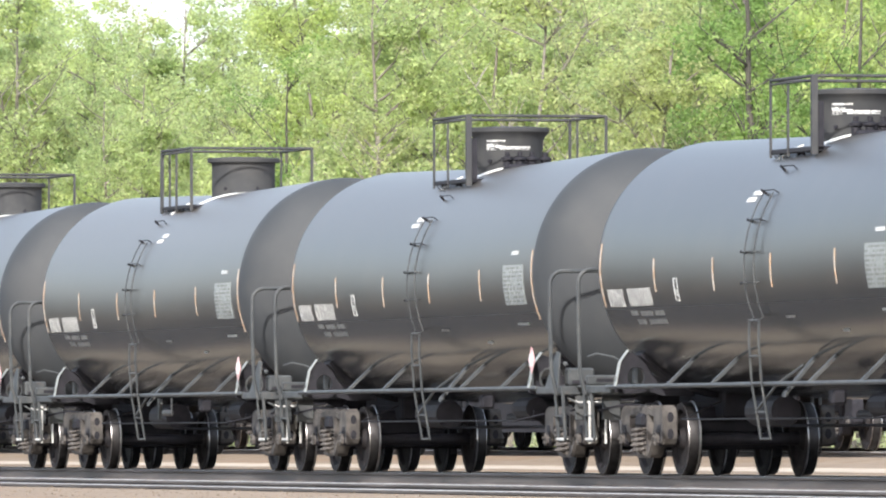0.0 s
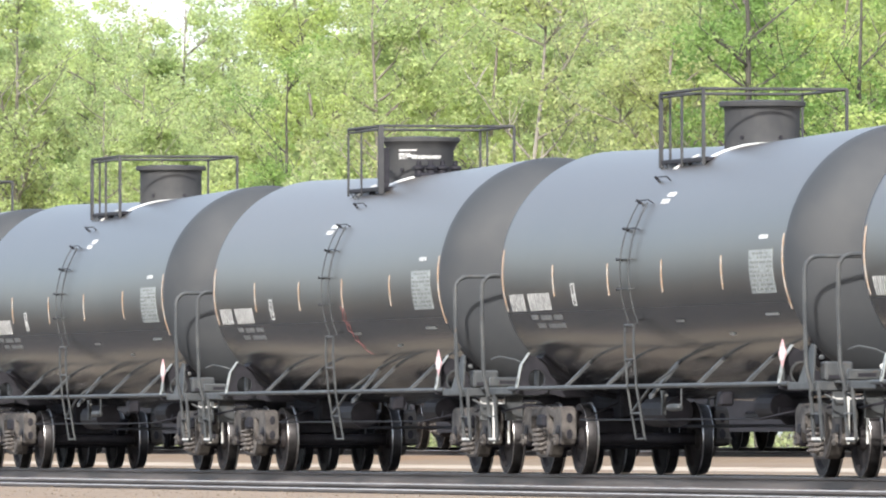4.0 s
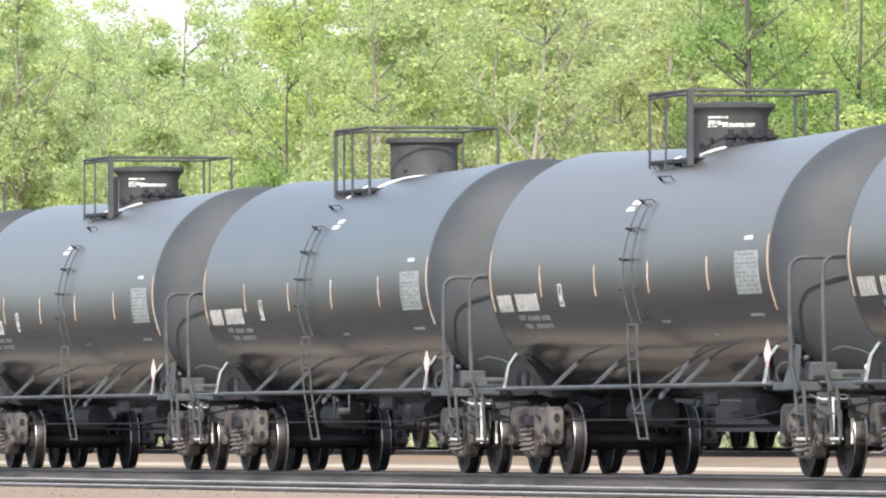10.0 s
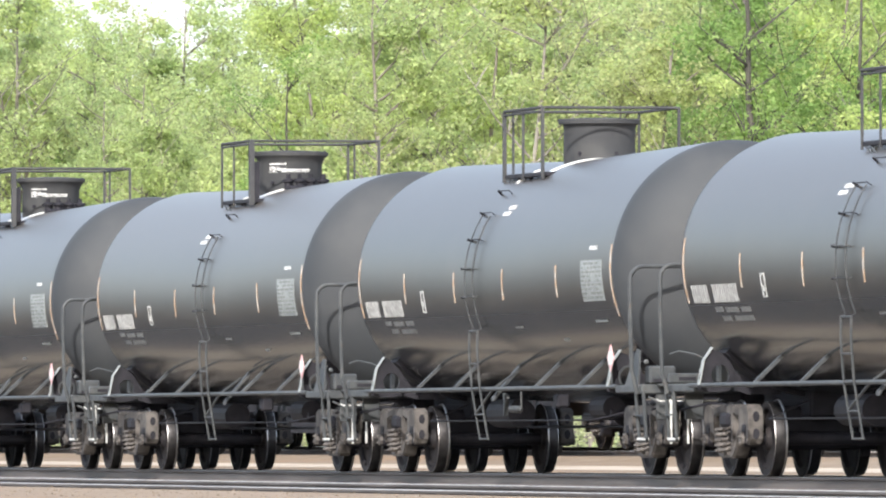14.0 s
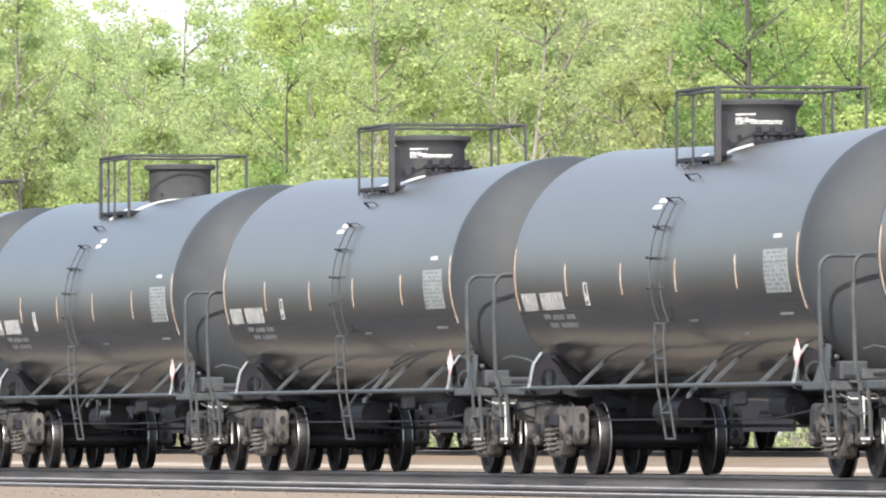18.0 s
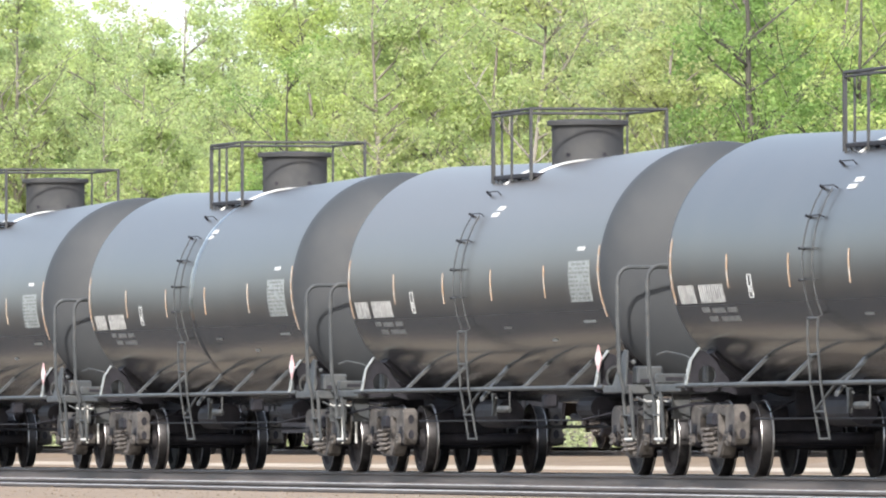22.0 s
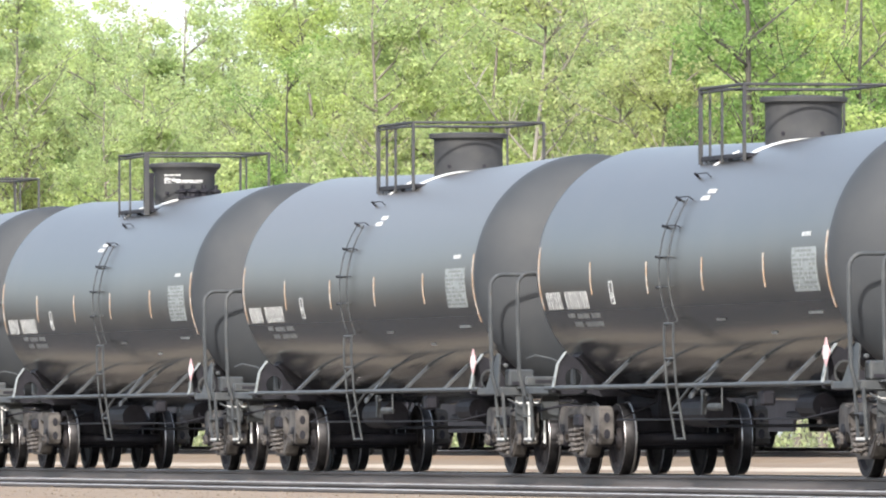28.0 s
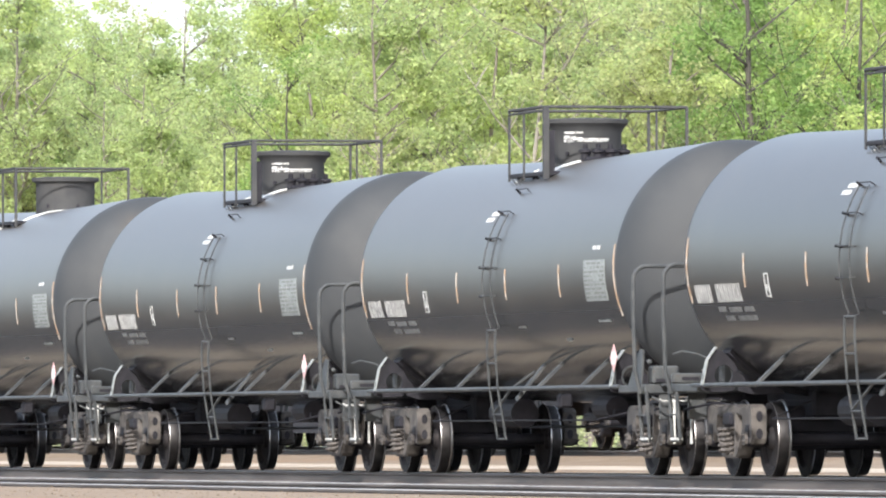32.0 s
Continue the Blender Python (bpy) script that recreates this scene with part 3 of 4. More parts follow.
def side_gear(car, kind):
    shift = 0.0 if kind == "valve" else -0.86     # the ladder stands off centre, mirrored on turned cars
    for side in (-1, 1):
        f = -side
        bm = tube(B(), [(-7.25, side * 1.50, 1.115), (7.1, side * 1.50, 1.115)], 0.030, 10)
        part("side_pipe", bm, FRAME, car, "long grey side handhold pipe", smooth=True)
        for x in (-4.25, -2.05, 2.60, 4.95):
            bm = B()
            x *= f
            y0, y1 = side * 1.50, side * 1.08
            plate(bm, [(x - .045, y0, 1.10), (x + .045, y0, 1.10), (x + .045, y1, 1.50), (x - .045, y1, 1.50)], 0.05, 2)
            part("bracket", bm, FRAME, car)
        # ladder: grey steps below, thin dark rails over the shell
        x0, x1 = 0.20 + shift, 0.66 + shift
        low = [(1.44, 0.45), (1.55, 1.12), (1.585, 1.62), (1.58, 1.88)]
        high = []
        for i in range(9):
            a = radians(-20 + i * 9.6)
            high.append(((R + 0.09) * math.cos(a), ZC + (R + 0.09) * math.sin(a)))
        if side > 0:
            bm = B()
            for x in (x0, x1):
                tube(bm, [(f * x, side * y, z) for y, z in low + high], 0.016, 6)
            for y, z in low + high:
                rod(bm, (f * x0, side * y, z), (f * x1, side * y, z), 0.012, 5)
            part("ladder", bm, FRAME, car)
        else:
            lad = part("ladder", tube(B(), [(x0, -y, z) for y, z in low], 0.016, 6), FRAME, car, "ladder with grey steps, running up the tank side", smooth=True)
            part("ladder_rail", tube(B(), [(x1, -y, z) for y, z in low], 0.016, 6), FRAME, lad, smooth=True)
            climb = [((R + 0.05) * math.cos(radians(d)), ZC + (R + 0.05) * math.sin(radians(d))) for d in range(-22, 33, 6)]
            for x in (x0, x1):
                part("upper_rail", tube(B(), [(x, -y, z) for y, z in low[-1:] + climb], 0.010, 5), FRAME, lad, smooth=True)
            for y, z in ((1.44, 0.46), (1.50, 0.78), (1.55, 1.12), (1.575, 1.45), (1.58, 1.88)):
                part("rung", rod(B(), (x0 - .02, -y, z), (x1 + .02, -y, z), 0.013, 6), FRAME, lad)
            # above the rails each rung is a grab iron of its own, welded on by two feet
            for k, a in enumerate((-7, 6, 19.5, 33, 46, 57)):
                c, sn = math.cos(radians(a)), math.sin(radians(a))
                p = [(x, -rr * c, ZC + rr * sn) for x, rr in ((x0 - .08, R - .02), (x0 - .08, R + .07), (x1 + .04, R + .07), (x1 + .04, R - .02))]
                part("rung", tube(B(), p, 0.008, 5), BLACK if k > 1 else FRAME, lad)
                part("rung_foot", rod(B(), p[0], (p[1][0], -(R + .085) * c, ZC + (R + .085) * sn), 0.017, 6), BLACK, lad)
            part("ladder_brace", tube(B(), [(x0 + .05, -1.50, 0.80), (x0 + 1.0, -1.49, 1.12), (x0 + 1.3, -1.25, 1.34)], 0.018, 6), FRAME, lad)
        bm = B()
        plate(bm, [(f * (1.45 + 1.4 * shift), side * 1.50, 0.98), (f * (1.60 + 1.4 * shift), side * 1.50, 0.98), (f * (1.60 + 1.4 * shift), side * 1.06, 1.50), (f * (1.45 + 1.4 * shift), side * 1.06, 1.50)], 0.05, 2)
        part("bracket", bm, FRAME, car)
        # placard on its holder
        px, pz = f * 6.90, 1.475
        d = 0.175
        pl = part("placard", plate(B(), [(px - d, side * 1.53, pz), (px, side * 1.53, pz - d), (px + d, side * 1.53, pz), (px, side * 1.53, pz + d)], 0.008, 1), RED, car, "red and white diamond placard")
        d = 0.10
        part("placard_field", plate(B(), [(px - d, side * 1.537, pz - d * .8), (px + d, side * 1.537, pz - d * .8), (px + d, side * 1.537, pz + d * .8), (px - d, side * 1.537, pz + d * .8)], 0.005, 1), PLACARD, pl)
        part("placard_post", rod(B(), (px, side * 1.515, 1.10), (px, side * 1.515, 1.62), 0.012, 5), FRAME, pl)
    # under the belly
    bm = B()
    lathe(bm, [(-.32, .10), (-.20, .22), (0.0, .24), (.12, .16), (.16, .16)], 16, "z")
    part("outlet_valve", bm, BLACK, car, smooth=True, m=Matrix.Translation((1.6, 0, 0.95)))
    part("outlet_skid", box(B(), (0.9, -.45, 0.70), (2.3, .45, 0.80), 0.03), BLACK, car)
    part("brake_pipe", tube(B(), [(-8.9, .35, .82), (-7.5, -.45, .92), (-5.6, -.45, .92), (-4.6, -1.2, .70), (0.0, -1.2, .70), (4.6, -1.2, .70), (5.6, -.45, .92), (7.6, -.45, .90), (8.9, .35, .82)], 0.012, 6), BLACK, car)
    part("brake_cylinder", rod(B(), (2.6, -.62, .86), (3.4, -.62, .86), .15, 14), BLACK, car)
    part("air_tank", rod(B(), (-3.3, -.55, .80), (-2.0, -.55, .80), .19, 14), BLACK, car)
    if kind != "valve":
        bv = part("control_valve", plate(B(), [(-.07, -1.25, 1.06), (.05, -1.25, 1.06), (.07, -1.25, .92), (.02, -1.25, .76), (-.05, -1.25, .76), (-.02, -1.25, .92)], .05, 1), FRAME, car, "pale pipe bracket with its control valve")
        part("valve_cylinder", lathe(B(), [(-.30, .02), (-.28, .045), (-.1, .05), (.2, .045), (.28, .03), (.30, .01)], 10, "x"), FRAME, bv, smooth=True, m=Matrix.Translation((.55, -1.24, .85)))
        part("valve_arm", tube(B(), [(.05, -1.25, .92), (.2, -1.27, 1.0), (.35, -1.3, 1.0)], .018, 6), FRAME, bv)
        part("pipe_drop", rod(B(), (1.1, -1.3, 1.08), (1.1, -1.3, .80), .012, 5), FRAME, bv)
    part("brake_valve", box(B(), (2.05, -1.10, .86), (2.25, -.92, 1.04), 0.03), BLACK, car)
    part("brake_rod", rod(B(), (-6, .2, .62), (6, .2, .62), .02, 6), BLACK, car)
    part("brake_lever", box(B(), (3.5, -.7, .74), (3.56, .3, .84), 0.01), BLACK, car)


def dome(car, kind):
    """The manway housing with its platform and railing; on 'valve' cars the valves face the near side."""
    near = kind == "valve"
    dx, dy = (-0.35, -0.10) if near else (-0.13, 0.06)
    bm = B()
    neck = [(0.42, 0.462), (0.50, 0.505), (0.54, 0.55)] if near else [(0.48, 0.475), (0.525, 0.485), (0.535, 0.54)]
    lathe(bm, [(-0.30, neck[0][1])] + neck + [(0.59, neck[2][1] + .005), (0.60, 0.53), (0.615, 0.30)], 40, "z")
    hous = part("manway_housing", bm, HOUSING, car, "round black manway housing with a flanged lid", smooth=True, m=Matrix.Translation((dx, dy, 4.07)))
    for k in range(6):
        a = k * math.tau / 6 + 0.3
        part("bolt", rod(B(), (.50 * math.cos(a), .50 * math.sin(a), .585), (.50 * math.cos(a), .50 * math.sin(a), .61), .018, 6), BLACK, hous)
    # black discs on the housing stand for the dark inside the vent holes
    for a in (-0.81, 0.24):
        part("vent_hole", rod(B(), (.46 * math.cos(a), .46 * math.sin(a), .14), (.485 * math.cos(a), .485 * math.sin(a), .14), .028, 8), BLACK, hous)
    if near:
        part("valve_box", box(B(), (.44, -.20, -.06), (.84, .42, .09), 0.03), BLACK, hous)
        for x, y in ((.62, -.17), (.72, -.02), (.66, .16), (.60, .36)):
            part("valve", lathe(B(), [(-.06, .06), (.06, .06), (.08, .09), (.11, .09), (.13, .035), (.19, .035)], 12, "z"), BLACK, hous, smooth=True, m=Matrix.Translation((x, y, .07)))
        rnd = random.Random(4)
        for a0, a1, z, t in ((-0.93, -.34, .415, .012), (-.93, -.55, .365, .012), (-.93, -.36, .340, .014), (-.93, -.60, .305, .016), (-.62, .45, .330, .010), (-.50, .40, .305, .008)):
            bm, st = B(), 10
            for q in range(st):
                b0, b1 = a0 + (a1 - a0) * q / st, a0 + (a1 - a0) * (q + 1) / st - rnd.uniform(0.0, 0.03)
                bm.faces.new([bm.verts.new((.467 * math.cos(b), .467 * math.sin(b), zz)) for b, zz in ((b0, z - t), (b1, z - t), (b1, z + t), (b0, z + t))])
            part("housing_print", bm, WHITE, hous)
    else:
        part("hinge", tube(B(), [(-.56, -.12, .57), (-.60, -.10, .40), (-.50, -.05, .05)], .030, 6), BLACK, hous)
        part("valve_box", box(B(), (-.74, .0, .06), (-.36, .38, .24), 0.03), BLACK, hous)
    # white pad curved over the shell in front of and behind the housing
    for s in (-1, 1):
        bm = B()
        rows = []
        for k in range(9):
            a = radians((112 if near else 108) - k * 5.9) if s > 0 else radians(67 - k * 1.6)
            rows.append([bm.verts.new((dx + s * x, -r_ * math.cos(math.pi - a) * -1, ZC + r_ * math.sin(a))) for x, r_ in ((.47, R - .01), (.62, R - .01), (.62, R + .012), (.47, R + .022))])
        for p, q in zip(rows, rows[1:]):
            for m4 in range(4):
                bm.faces.new((p[m4], p[(m4 + 1) % 4], q[(m4 + 1) % 4], q[m4]))
        bm.faces.new(rows[0]), bm.faces.new(rows[-1])
        bmesh.ops.recalc_face_normals(bm, faces=bm.faces)
        part("reinforcing_pad", bm, PADWHITE, car, "white pad on the tank top beside the manway")
    # platform with grating bars
    x0, x1, y0 = (-1.18, 0.88, 0.95) if near else (-1.42, 0.74, 0.92)
    deck = part("platform", box(B(), (x0, -y0, 3.90), (x1, -y0 + .05, 3.96), 0.01), BLACK, car, "grating platform round the manway")
    part("platform_edge", box(B(), (x0, y0 - .05, 3.90), (x1, y0, 3.96), 0.01), BLACK, deck)
    part("platform_edge", box(B(), (x0, -y0, 3.90), (x0 + .05, y0, 3.96), 0.01), BLACK, deck)
    part("platform_edge", box(B(), (x1 - .05, -y0, 3.90), (x1, y0, 3.96), 0.01), BLACK, deck)
    for x in (x0 + .02, x0 + .22):
        part("deck_strut", rod(B(), (x, -y0 + .02, 3.92), (x + .55, -y0 - .02, 3.79), .014, 5), FRAME, deck)
    for side in (-1, 1):
        bm = B()
        for i in range(9):
            y = side * (y0 - .08 - i * .045)
            box(bm, (x0 + .05, y - .008, 3.91), (x1 - .05, y + .008, 3.95))
        for x in (x0 + .3, x0 + .9, x0 + 1.5):
            box(bm, (x, min(side * .95, side * .48), 3.90), (x + .02, max(side * .95, side * .48), 3.912))
        part("grating", bm, BLACK, deck)
        for x in (x0 + .1, -.15, x1 - .1):
            part("platform_leg", box(B(), (x - .03, side * .86 - .02, 3.78), (x + .03, side * .86 + .02, 3.92)), BLACK, deck)
    # railing
    top = 4.80
    loop = [(x0, -y0), (x1, -y0), (x1, y0), (x0, y0), (x0, -y0)]
    rail = part("railing", tube(B(), [(x0, -y0, top), (x1, -y0, top)], .020, 6), HOUSING, car, "black pipe railing round the manway")
    for a, b in zip(loop[1:], loop[2:]):
        part("top_rail", tube(B(), [(*a, top), (*b, top)], .020, 6), HOUSING, rail)
    part("top_rail", tube(B(), [(x0, -y0, top - .05), (x1, -y0, top - .05)], .016, 6), HOUSING, rail)
    posts = [(x0, -y0, .014), (x1, -y0, .038), (x1, y0, .017), (x0, y0, .017), (-.35, -y0, .013), (-.75, y0, .013)] if near else \
            [(x0, -y0, .024), (x1, -y0, .020), (x1, y0, .018), (x0, y0, .014), (-.35, -y0, .015), (x0, -y0 + .12, .014)]
    for x, y, r in posts:
        part("post", box(B(), (x - r, y - r, 3.86), (x + r, y + r, top)), HOUSING, rail)
    if near:
        part("kick_panel", box(B(), (x1 - .02, -y0 + .04, 3.92), (x1 + .0, -y0 + .12, top - .30)), BLACK, rail)


def car_end(car, e):
    """The end platform, railing, draft gear and steps; e = -1 or 1 along the car."""
    X = END_X * e
    part("end_sill", box(B(), (X - .10, -1.50, 1.02), (X + .10, 1.50, 1.14), 0.015), FRAME, car, "grey end sill and walkway")
    part("end_walkway", box(B(), (X - .42, -1.30, 1.11), (X + .22, 1.30, 1.145), 0.01), FRAME, car)
    x0, x1 = sorted((e * 6.35, e * 8.75))
    part("draft_sill", box(B(), (x0, -.22, .72), (x1, .22, 1.13), 0.03), BLACK, car)
    part("striker", box(B(), (e * 8.72 - .05, -.32, .70), (e * 8.72 + .05, .32, 1.12), 0.03), CAST, car)
    # coupler: shank and knuckle
    bm = B()
    box(bm, (min(e * 8.7, e * 8.95), -.07, .80), (max(e * 8.7, e * 8.95), .07, .96), 0.02)
    box(bm, (e * 8.97 - .11, -.16, .74), (e * 8.97 + .11, .05 if e > 0 else .16, 1.02), 0.05)
    rod(bm, (e * 8.98, .12 * e, .72), (e * 8.98, .12 * e, 1.04), .075, 10)
    part("coupler", bm, RUSTCAST, car, "rust-brown cast coupler")
    part("air_hose", tube(B(), [(e * 8.6, .35, .84), (e * 8.75, .36, .70), (e * 8.9, .30, .52), (e * 9.02, .20, .46)], .028, 8), BLACK, car, smooth=True)
    part("uncoupling_rod", tube(B(), [(e * 8.55, -1.45, .98), (e * 8.60, -1.30, .90), (e * 8.62, -.6, .92), (e * 8.85, -.2, 1.05)], .014, 6), FRAME, car)
    # railing: a bent pipe right across the end
    h, r = 2.61, 0.17
    pts = [(-1.53, 1.02)] + [(-1.60, 1.3), (-1.62, 2.0)] + [(-1.62 + r - r * math.cos(a), h - r + r * math.sin(a)) for a in (radians(d) for d in range(0, 91, 15))]
    pts += [(-.6, h), (.6, h)] + [(-y, z) for y, z in reversed(pts)]
    part("end_railing", tube(B(), [(X, y, z) for y, z in pts], .027, 8), FRAME, car, "bent grey pipe railing across the car end", smooth=True)
    # small gear on the end walkway
    if e > 0:
        bm = box(B(), (X - .14, -1.40, 1.14), (X + .12, -1.06, 1.37), 0.025)
        gb = part("brake_gear_box", bm, FRAME, car, "grey brake gear box on the walkway")
        # a black strip on the box stands for the slot's dark inside
        part("gear_slot", box(B(), (X + .115, -1.36, 1.165), (X + .125, -1.12, 1.21)), BLACK, gb)
        part("glad_hand", lathe(B(), [(-.03, .01), (-.02, .03), (.02, .03), (.03, .01)], 10, "x"), FRAME, car, m=Matrix.Translation((X + .1, -1.44, 1.42)))
        for side in (-1, 1):
            bm = B()
            plate(bm, [(7.45, side * 1.50, 1.06), (8.22, side * 1.50, 1.06), (8.22, side * 1.47, 1.56), (8.05, side * 1.47, 1.58)], .02, 1)
            part("corner_gusset", bm, FRAME, car, "pale worn corner gusset")
    else:
        ep = part("end_plate", box(B(), (X - .05, -1.52, 1.14), (X + .05, -1.04, 1.27), 0.02), FRAME, car)
        # the slot's dark inside is a black strip on the plate
        part("plate_slot", box(B(), (X + .045, -1.40, 1.18), (X + .056, -1.18, 1.225)), BLACK, ep)
        part("hose_loop", tube(B(), [(X, -1.50, 1.50), (X + .1, -1.40, 1.54), (X + .3, -1.25, 1.50), (X + .5, -1.05, 1.38)], .014, 6), FRAME, car)
        part("retainer_valve", lathe(B(), [(-.08, .03), (-.06, .09), (.04, .10), (.08, .05)], 12, "x"), FRAME, car, smooth=True, m=Matrix.Translation((X + .25, -1.02, 1.42)))
        part("valve_bracket", box(B(), (X + .3, -1.0, 1.14), (X + .5, -.75, 1.42), 0.03), FRAME, car)
        part("drain_cock", lathe(B(), [(-.03, .01), (-.02, .035), (.02, .035), (.03, .01)], 8, "x"), GALV, car, m=Matrix.Translation((X + .28, -1.16, 1.30)))
    part("brake_chain", tube(B(), [(X - e * .1, -.62, 1.08), (X - e * .25, -.66, .80), (X - e * .5, -.62, .66), (X - e * .9, -.50, .62)], .016, 5), BLACK, car)
    part("end_hose_hanger", rod(B(), (e * 8.6, .35, 1.05), (e * 8.6, .35, .84), .01, 5), FRAME, car)
    part("sill_brace", plate(B(), [(X, -1.05, 1.05), (X, -.30, 1.05), (X, -.30, .74), (X, -.42, .74)], .03, 0), BLACK, car)
    part("sill_brace", plate(B(), [(X, 1.05, 1.05), (X, .30, 1.05), (X, .30, .74), (X, .42, .74)], .03, 0), BLACK, car)
    part("grab_iron", tube(B(), [(X + e * .1, -1.30, .95), (X + e * .17, -1.30, .93), (X + e * .17, -.86, .93), (X + e * .1, -.86, .95)], .012, 5), GALV, car)
    part("step_plate", box(B(), (X + e * .05 - .02, -1.30, .70), (X + e * .05 + .02, -1.06, 1.03), 0.01), FRAME, car)
    part("cut_lever", rod(B(), (e * 8.62, -1.18, .98), (e * 8.62, -1.18, .40), .016, 6), GALV, car)
    part("brake_strut", tube(B(), [(e * 8.3, -1.35, .82), (e * 8.0, -1.05, .90), (e * 7.6, -.8, .86), (e * 7.2, -.95, .88)], .016, 6), BLACK, car)
    for side in (-1, 1):
        # sill step
        bm = tube(B(), [(X - .19, side * 1.50, 1.06), (X - .19, side * 1.46, .46), (X - .17, side * 1.46, .44), (X + .17, side * 1.46, .44), (X + .19, side * 1.46, .46), (X + .19, side * 1.50, 1.06)], .024, 6)
        st = part("sill_step", bm, FRAME, car)
        part("tread", box(B(), (X - .19, side * 1.46 - .03, .445), (X + .19, side * 1.46 + .03, .475)), GALV, st)
        part("tread", box(B(), (X - .19, side * 1.48 - .03, .745), (X + .19, side * 1.48 + .03, .765)), FRAME, st)
        part("end_beam", box(B(), (min(e * 7.05, X), side * 1.46 - .05, 1.04), (max(e * 7.05, X), side * 1.46 + .05, 1.13), 0.01), FRAME, car)
        # bolster wing with its round hole; the flange's lit look is put into its pale colour
        bm = B()
        ring = []
        hole = [(1.26 + .115 * math.cos(k * math.tau / 12), 1.24 + .125 * math.sin(k * math.tau / 12)) for k in range(12)]
        xw = e * 6.72
        outer = [(1.535, 1.06), (1.525, 1.20), (1.465, 1.42), (1.38, 1.56), (1.27, 1.52), (1.14, 1.42), (1.09, 1.32), (1.07, 1.22), (1.09, 1.12), (1.14, 1.05), (1.27, 1.03), (1.42, 1.03)]
        # outer points meet hole points by angle
        cy, cz = 1.26, 1.24
        outer.sort(key=lambda q: math.atan2(q[1] - cz, q[0] - cy) % math.tau)
        for dx in (-.015, .015):
            o = [bm.verts.new((xw + dx, side * y, z)) for y, z in outer]
            i = [bm.verts.new((xw + dx, side * y, z)) for y, z in hole]
            ring.append((o, i))
            for k in range(12):
                bm.faces.new((o[k], o[(k + 1) % 12], i[(k + 1) % 12], i[k]))
        for k in range(12):
            a, b = ring
            bm.faces.new((a[0][k], a[0][(k + 1) % 12], b[0][(k + 1) % 12], b[0][k]))
            bm.faces.new((a[1][k], a[1][(k + 1) % 12], b[1][(k + 1) % 12], b[1][k]))
        bmesh.ops.recalc_face_normals(bm, faces=bm.faces)
        wing = part("bolster_wing", bm, BLACK, car, "dark bolster wing plate with a round hole")
        bm = B()
        plate(bm, [(xw - .055, side * 1.53, 1.12), (xw + .055, side * 1.53, 1.12), (xw + .055, side * 1.47, 1.42), (xw - .055, side * 1.47, 1.42)], .015, 1)
        plate(bm, [(xw - .055, side * 1.47, 1.42), (xw + .055, side * 1.47, 1.42), (xw + .055, side * 1.36, 1.58), (xw - .055, side * 1.36, 1.58)], .015, 1)
        part("wing_flange", bm, PANEL, wing, "flange coloured pale as if lit")
        part("bolster_web", plate(B(), [(xw, side * y, z) for y, z in ((1.08, 1.05), (1.08, 1.28), (.85, 1.18), (.50, 1.06), (.50, 1.0), (.90, 1.0))], .03, 0), BLACK, wing)
        part("hole_rim", tube(B(), [(xw + .03 * e, side * (1.26 + .125 * math.cos(k * math.tau / 12)), 1.24 + .135 * math.sin(k * math.tau / 12)) for k in range(13)], .014, 5), FRAME, wing)
    # saddle cradle under the tank
    bm = B()
    arc = [radians(-138 + k * 9.6) for k in range(11)]
    rings = [[bm.verts.new((x, r_ * math.cos(a), axis_z(x) + r_ * math.sin(a))) for x, r_ in ((e * 6.60, R - .02), (e * 6.98, R - .02), (e * 6.98, R + .05), (e * 6.60, R + .05))] for a in arc]
    for p, q in zip(rings, rings[1:]):
        for k in range(4):
            bm.faces.new((p[k], p[(k + 1) % 4], q[(k + 1) % 4], q[k]))
    bm.faces.new(rings[0]), bm.faces.new(rings[-1])
    bmesh.ops.recalc_face_normals(bm, faces=bm.faces)
    part("saddle", bm, BLACK, car, "curved saddle plate under the tank")


def holed_plate(bm, outer, holes, thick, bevel=0.02):
    """A cast plate in the xz plane with windows through it: outline and windows of (x, z)."""
    edges = []
    for loop in [outer] + holes:
        vs = [bm.verts.new((x, -thick / 2, z)) for x, z in loop]
        edges += [bm.edges.new((a, b)) for a, b in zip(vs, vs[1:] + vs[:1])]
    fs = [g for g in bmesh.ops.triangle_fill(bm, edges=edges, use_beauty=True)["geom"] if isinstance(g, bmesh.types.BMFace)]
    out = bmesh.ops.extrude_face_region(bm, geom=fs)["geom"]
    bmesh.ops.translate(bm, verts=[g for g in out if isinstance(g, bmesh.types.BMVert)], vec=(0, thick, 0))
    bmesh.ops.recalc_face_normals(bm, faces=bm.faces)
    rim = [e for e in bm.edges if len(e.link_faces) == 2 and e.calc_face_angle(0) > 1.2 and abs(e.verts[0].co.y - e.verts[1].co.y) < 1e-5]
    bmesh.ops.bevel(bm, geom=rim, offset=bevel, segments=2, affect="EDGES")
    return bm


